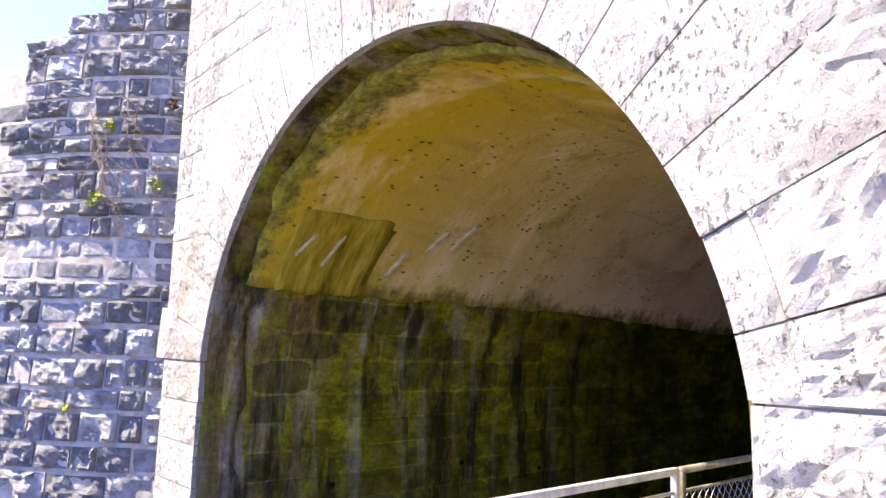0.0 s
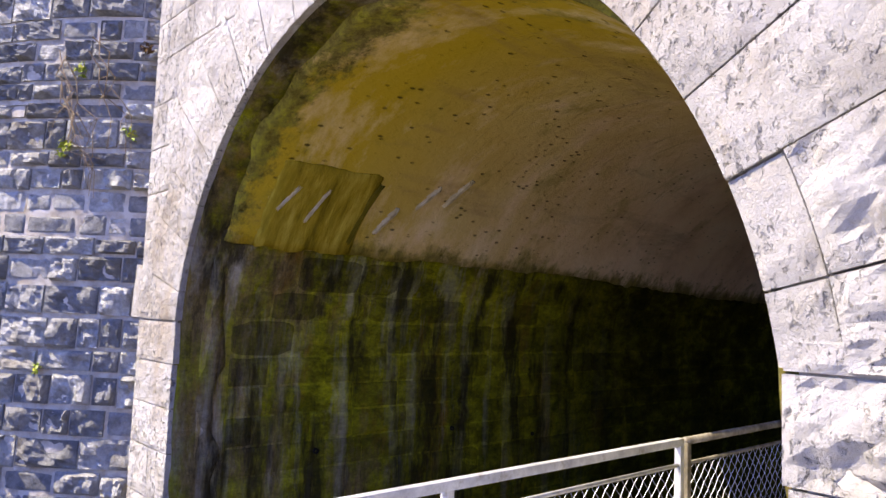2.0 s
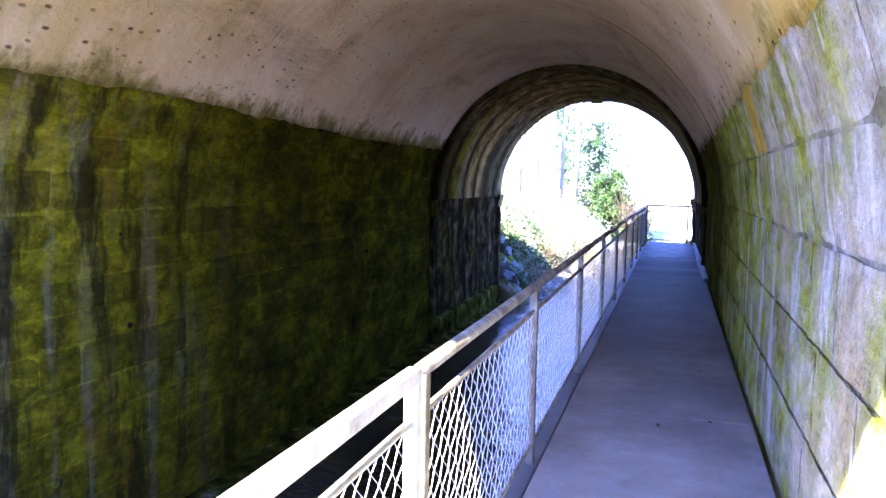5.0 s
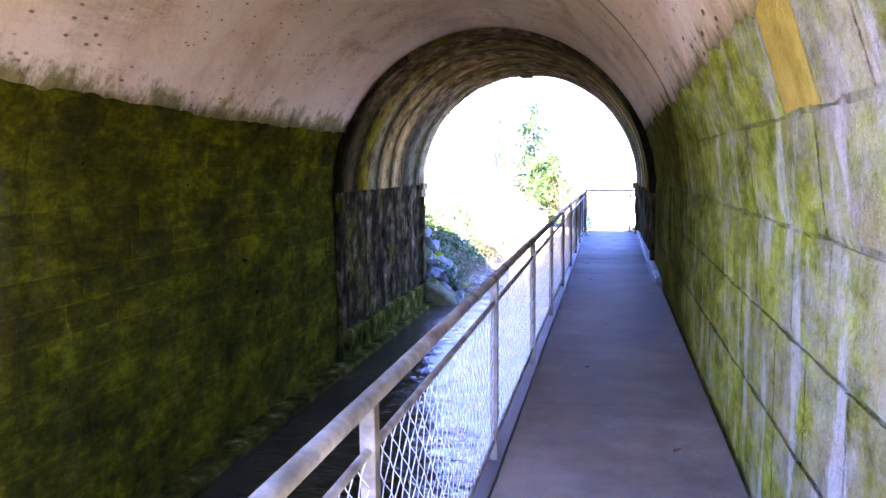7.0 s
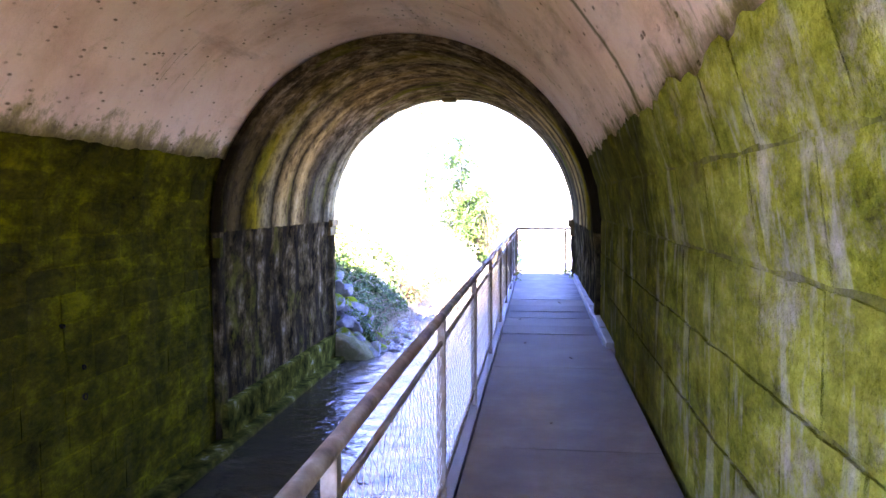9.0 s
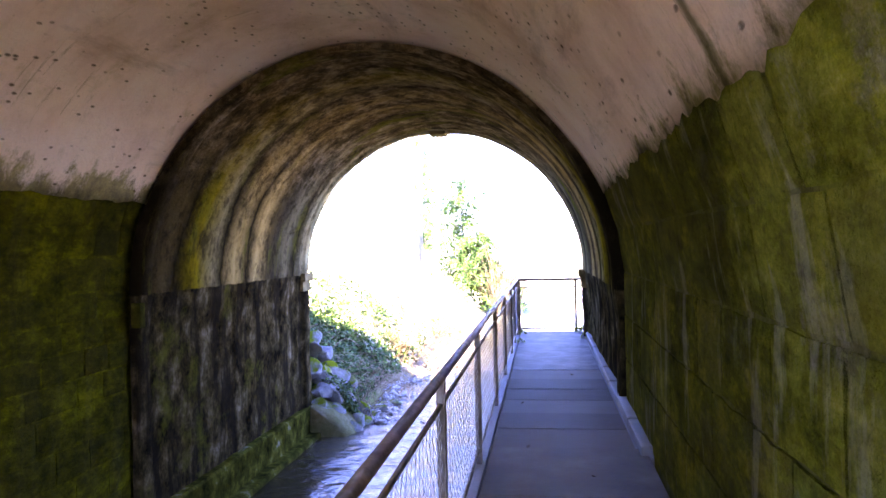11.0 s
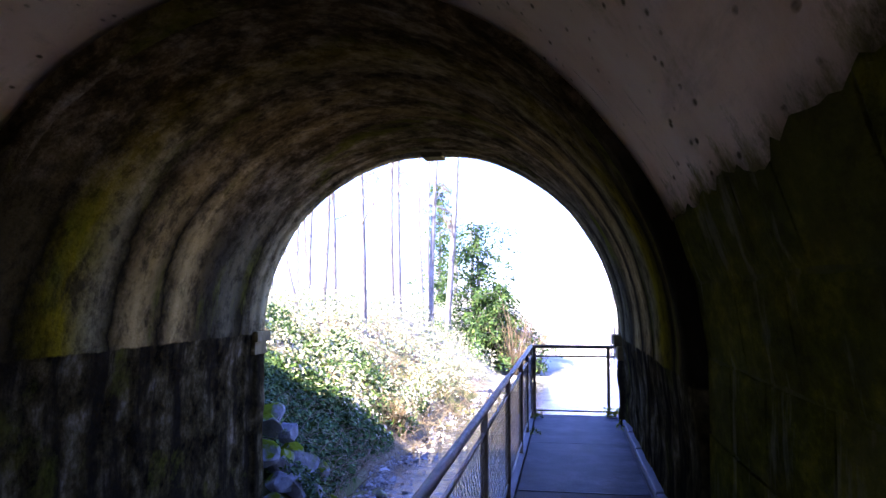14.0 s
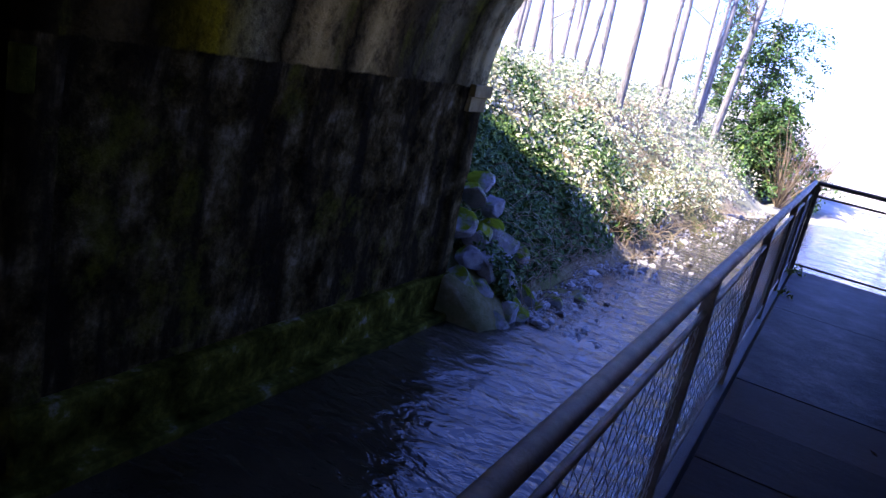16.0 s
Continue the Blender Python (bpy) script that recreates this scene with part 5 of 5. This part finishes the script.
tuft(*wing_fn(0.45, 3.75, 0.06), 40, 0.06, M_WEED, "small green weed growing from the wing wall")
tuft(*wing_fn(1.25, 3.55, 0.06), 50, 0.07, M_WEED, "yellow-green weed growing from the wing wall")
tuft(*wing_fn(1.15, 4.5, 0.06), 26, 0.06, M_WEED, "sparse yellow weed growing from the wing wall")
tuft(*wing_fn(1.25, 1.1, 0.06), 40, 0.045, M_WEED, "small moss cushion on the wing wall")


def wall_vine():
    """Bare stems that hang down the wing wall and fork."""
    rr = random.Random(77)
    verts, faces = [], []
    for i in range(9):
        s0, z0 = rr.uniform(0.9, 1.5), rr.uniform(4.3, 4.9)
        pts = []
        for k in range(7):
            t = k / 6
            pts.append(Vector(wing_fn(s0 - 0.55 * t + 0.06 * rr.gauss(0, 1), z0 - rr.uniform(1.1, 1.5) * t, 0.09 + 0.02 * rr.gauss(0, 1))))
        add_branch(verts, faces, pts, 0.009, 0.003, 4)
        for k in (2, 3, 5):
            tip = pts[k] + Vector((rr.uniform(-0.2, 0.25), rr.uniform(-0.12, 0.0), rr.uniform(-0.3, 0.1)))
            add_branch(verts, faces, [pts[k], pts[k].lerp(tip, 0.5) + Vector((0, -0.02, 0.02)), tip], 0.005, 0.002, 3)
    return tagged(mesh_from("vine", verts, faces, M_TWIG), "bare brown vine stems hanging on the rough stone wall", "vine")


wall_vine()

# ---------------------------------------------------------------- blocks of the passage walls
def block_variants(n, material):
    out = []
    for i in range(n):
        r = random.Random(i + 70)
        verts, faces = [], []
        N = 4
        for a in range(N + 1):
            for b in range(N + 1):
                rim = a in (0, N) or b in (0, N)
                corner = a in (0, N) and b in (0, N)
                u, v = a / N - 0.5, b / N - 0.5
                verts.append((u * (0.985 if rim else 1) + r.gauss(0, 0.006), v * (0.97 if rim else 1) + r.gauss(0, 0.01), (-0.35 if rim else 0.25 * r.gauss(0, 1)) - (0.2 if corner else 0)))
        for a in range(N):
            for b in range(N):
                q = a * (N + 1) + b
                faces.append((q, q + N + 1, q + N + 2, q + 1))
        ids = [a * (N + 1) for a in range(N + 1)] + [N * (N + 1) + b for b in range(1, N + 1)] + [a * (N + 1) + N for a in range(N - 1, -1, -1)] + [b for b in range(N - 1, 0, -1)]
        base = len(verts)
        for q in ids:
            x, y, _ = verts[q]
            verts.append((x, y, -3.0))
        for k in range(len(ids)):
            a, b = ids[k], ids[(k + 1) % len(ids)]
            faces.append((b, a, base + k, base + (k + 1) % len(ids)))
        me = bpy.data.meshes.new("block")
        me.from_pydata(verts, [], faces)
        me.polygons.foreach_set("use_smooth", [True] * len(me.polygons))
        me.materials.append(material)
        out.append(me)
    return out


VAR = block_variants(10, M_MOSS)


def wall_blocks(wall, sgn, z0, zmin_parts, r_of, y0, y1, zmax, variants, seed, tall=(0.25, 0.28, 0.31), wide=(0.36, 0.72), sink=0.0, relief=1.0, gap=0.012):
    r = random.Random(seed)
    jv, jf = [], []
    z = z0
    while z < zmax - 0.12:
        h = min(r.choice(tall), zmax - z)
        zc = z + h / 2
        y = y0 - r.uniform(0, 0.3)
        while y < y1 - 0.1:
            w = r.uniform(*wide)
            ya, yb = max(y, y0), min(y + w, y1)
            if yb - ya > 0.12:
                rad = r_of((ya + yb) / 2) - sink
                if zc > CZ:
                    a = math.asin((zc - CZ) / rad)
                    n = Vector((-sgn * math.cos(a), 0, -math.sin(a)))
                    p = Vector((CX + sgn * rad * math.cos(a), (ya + yb) / 2, zc))
                    hh = h / max(math.cos(a), 0.5)
                else:
                    n, hh = Vector((-sgn, 0, 0)), h
                    p = Vector((CX + sgn * rad, (ya + yb) / 2, zc))
                v = Vector((0, 1, 0))
                up = n.cross(v)
                m = Matrix((v, up, n)).transposed().to_4x4()
                proud = 0.012 + r.uniform(0, 0.016)
                m = Matrix.Translation(p + n * proud * 0.3) @ m @ Matrix.Diagonal((yb - ya - gap, hh - gap, (0.02 + proud) * relief, 1))
                me = r.choice(variants)
                if z >= zmin_parts:
                    o = new("block", me)
                    o.matrix_basis = m
                    o.parent = wall
                else:
                    b = len(jv)
                    jv += [m @ q.co for q in me.vertices]
                    jf += [[b + k for k in f.vertices] for f in me.polygons]
            y += w
        z += h
    if jv:
        tagged(mesh_from("lower_blocks", jv, jf, variants[0].materials[0], wall), "wet lower courses of stone blocks", kind="stuff")


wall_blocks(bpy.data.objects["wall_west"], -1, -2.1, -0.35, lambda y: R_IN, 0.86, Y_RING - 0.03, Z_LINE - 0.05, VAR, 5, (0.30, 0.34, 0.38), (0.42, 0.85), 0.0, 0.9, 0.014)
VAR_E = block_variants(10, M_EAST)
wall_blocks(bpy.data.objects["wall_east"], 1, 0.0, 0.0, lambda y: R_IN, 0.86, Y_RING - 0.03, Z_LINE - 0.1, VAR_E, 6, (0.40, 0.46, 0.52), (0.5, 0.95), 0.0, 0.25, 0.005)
M_OCHRE = simple_material("ochre_stone", [(0.3, (0.30, 0.20, 0.03)), (0.7, (0.58, 0.42, 0.09))], 4, 0.9, 0.02)
spot = Vector((CX + R_IN * 0.93, 5.2, 2.1))
near = min(bpy.data.objects["wall_east"].children, key=lambda o: (o.matrix_basis.translation - spot).length)
near.data = near.data.copy()
near.data.materials[0] = M_OCHRE
near["label"] = "yellow ochre stone"

# walkway slabs: long ones, daylight painted pale towards the mouth, then plank-like strips, then blotched damp concrete
def walk_material():
    m = Mat("daylit_to_brown_concrete", 0.7)
    x, y, z = m.height()
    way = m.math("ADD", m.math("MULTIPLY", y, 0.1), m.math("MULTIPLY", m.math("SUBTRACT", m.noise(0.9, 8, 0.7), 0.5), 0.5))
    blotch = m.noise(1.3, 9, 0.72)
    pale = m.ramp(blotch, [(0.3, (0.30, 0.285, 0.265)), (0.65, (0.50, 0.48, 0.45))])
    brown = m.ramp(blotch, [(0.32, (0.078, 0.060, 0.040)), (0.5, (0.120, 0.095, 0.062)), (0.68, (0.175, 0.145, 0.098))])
    # pale mouth end carries the entering daylight in its colour, brown further in
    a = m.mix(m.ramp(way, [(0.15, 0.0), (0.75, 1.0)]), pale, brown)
    a = m.mix(m.ramp(m.noise(40, 4, 0.7), [(0.55, 0.0), (0.72, 0.4)]), a, m.mix(0.6, a, (0.03, 0.025, 0.02)))
    a = m.mix(m.ramp(m.noise(4.0, 7, 0.75, (1, 1, 1), 0.0, 9.0), [(0.60, 0.0), (0.72, 0.5)]), a, m.mix(0.6, a, (0.05, 0.04, 0.03)))
    m.base(a).bump(m.noise(40, 6, 0.7), 0.005).bump(m.noise(3, 6, 0.7), 0.006)
    m.rough(blotch, 0.5, 0.85)
    m.b.inputs["Specular IOR Level"].default_value = 0.05
    return m.m


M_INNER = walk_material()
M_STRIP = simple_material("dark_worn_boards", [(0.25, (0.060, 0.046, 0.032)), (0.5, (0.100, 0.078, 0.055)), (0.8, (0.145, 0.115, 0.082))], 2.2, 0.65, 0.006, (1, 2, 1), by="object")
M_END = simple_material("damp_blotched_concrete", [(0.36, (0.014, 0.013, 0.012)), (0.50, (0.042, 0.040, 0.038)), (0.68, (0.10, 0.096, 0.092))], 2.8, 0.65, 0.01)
for worn, gloss in ((M_STRIP, 0.03), (M_END, 0.10)):
    worn.node_tree.nodes["Principled BSDF"].inputs["Specular IOR Level"].default_value = gloss
ry = random.Random(2)
y = 0.0
while y < 22.1:
    inner = 13.4 < y < 16.9
    w = ry.uniform(0.58, 0.72) if inner else ry.uniform(2.2, 2.6)
    if not inner and y < 13.4 < y + w + 0.3:
        w = 13.42 - y
    if y + w > 21.7:
        w = 22.12 - y
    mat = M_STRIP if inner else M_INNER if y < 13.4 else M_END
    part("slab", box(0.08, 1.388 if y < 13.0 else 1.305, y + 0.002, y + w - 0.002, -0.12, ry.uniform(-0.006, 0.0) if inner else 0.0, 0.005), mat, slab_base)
    y += w
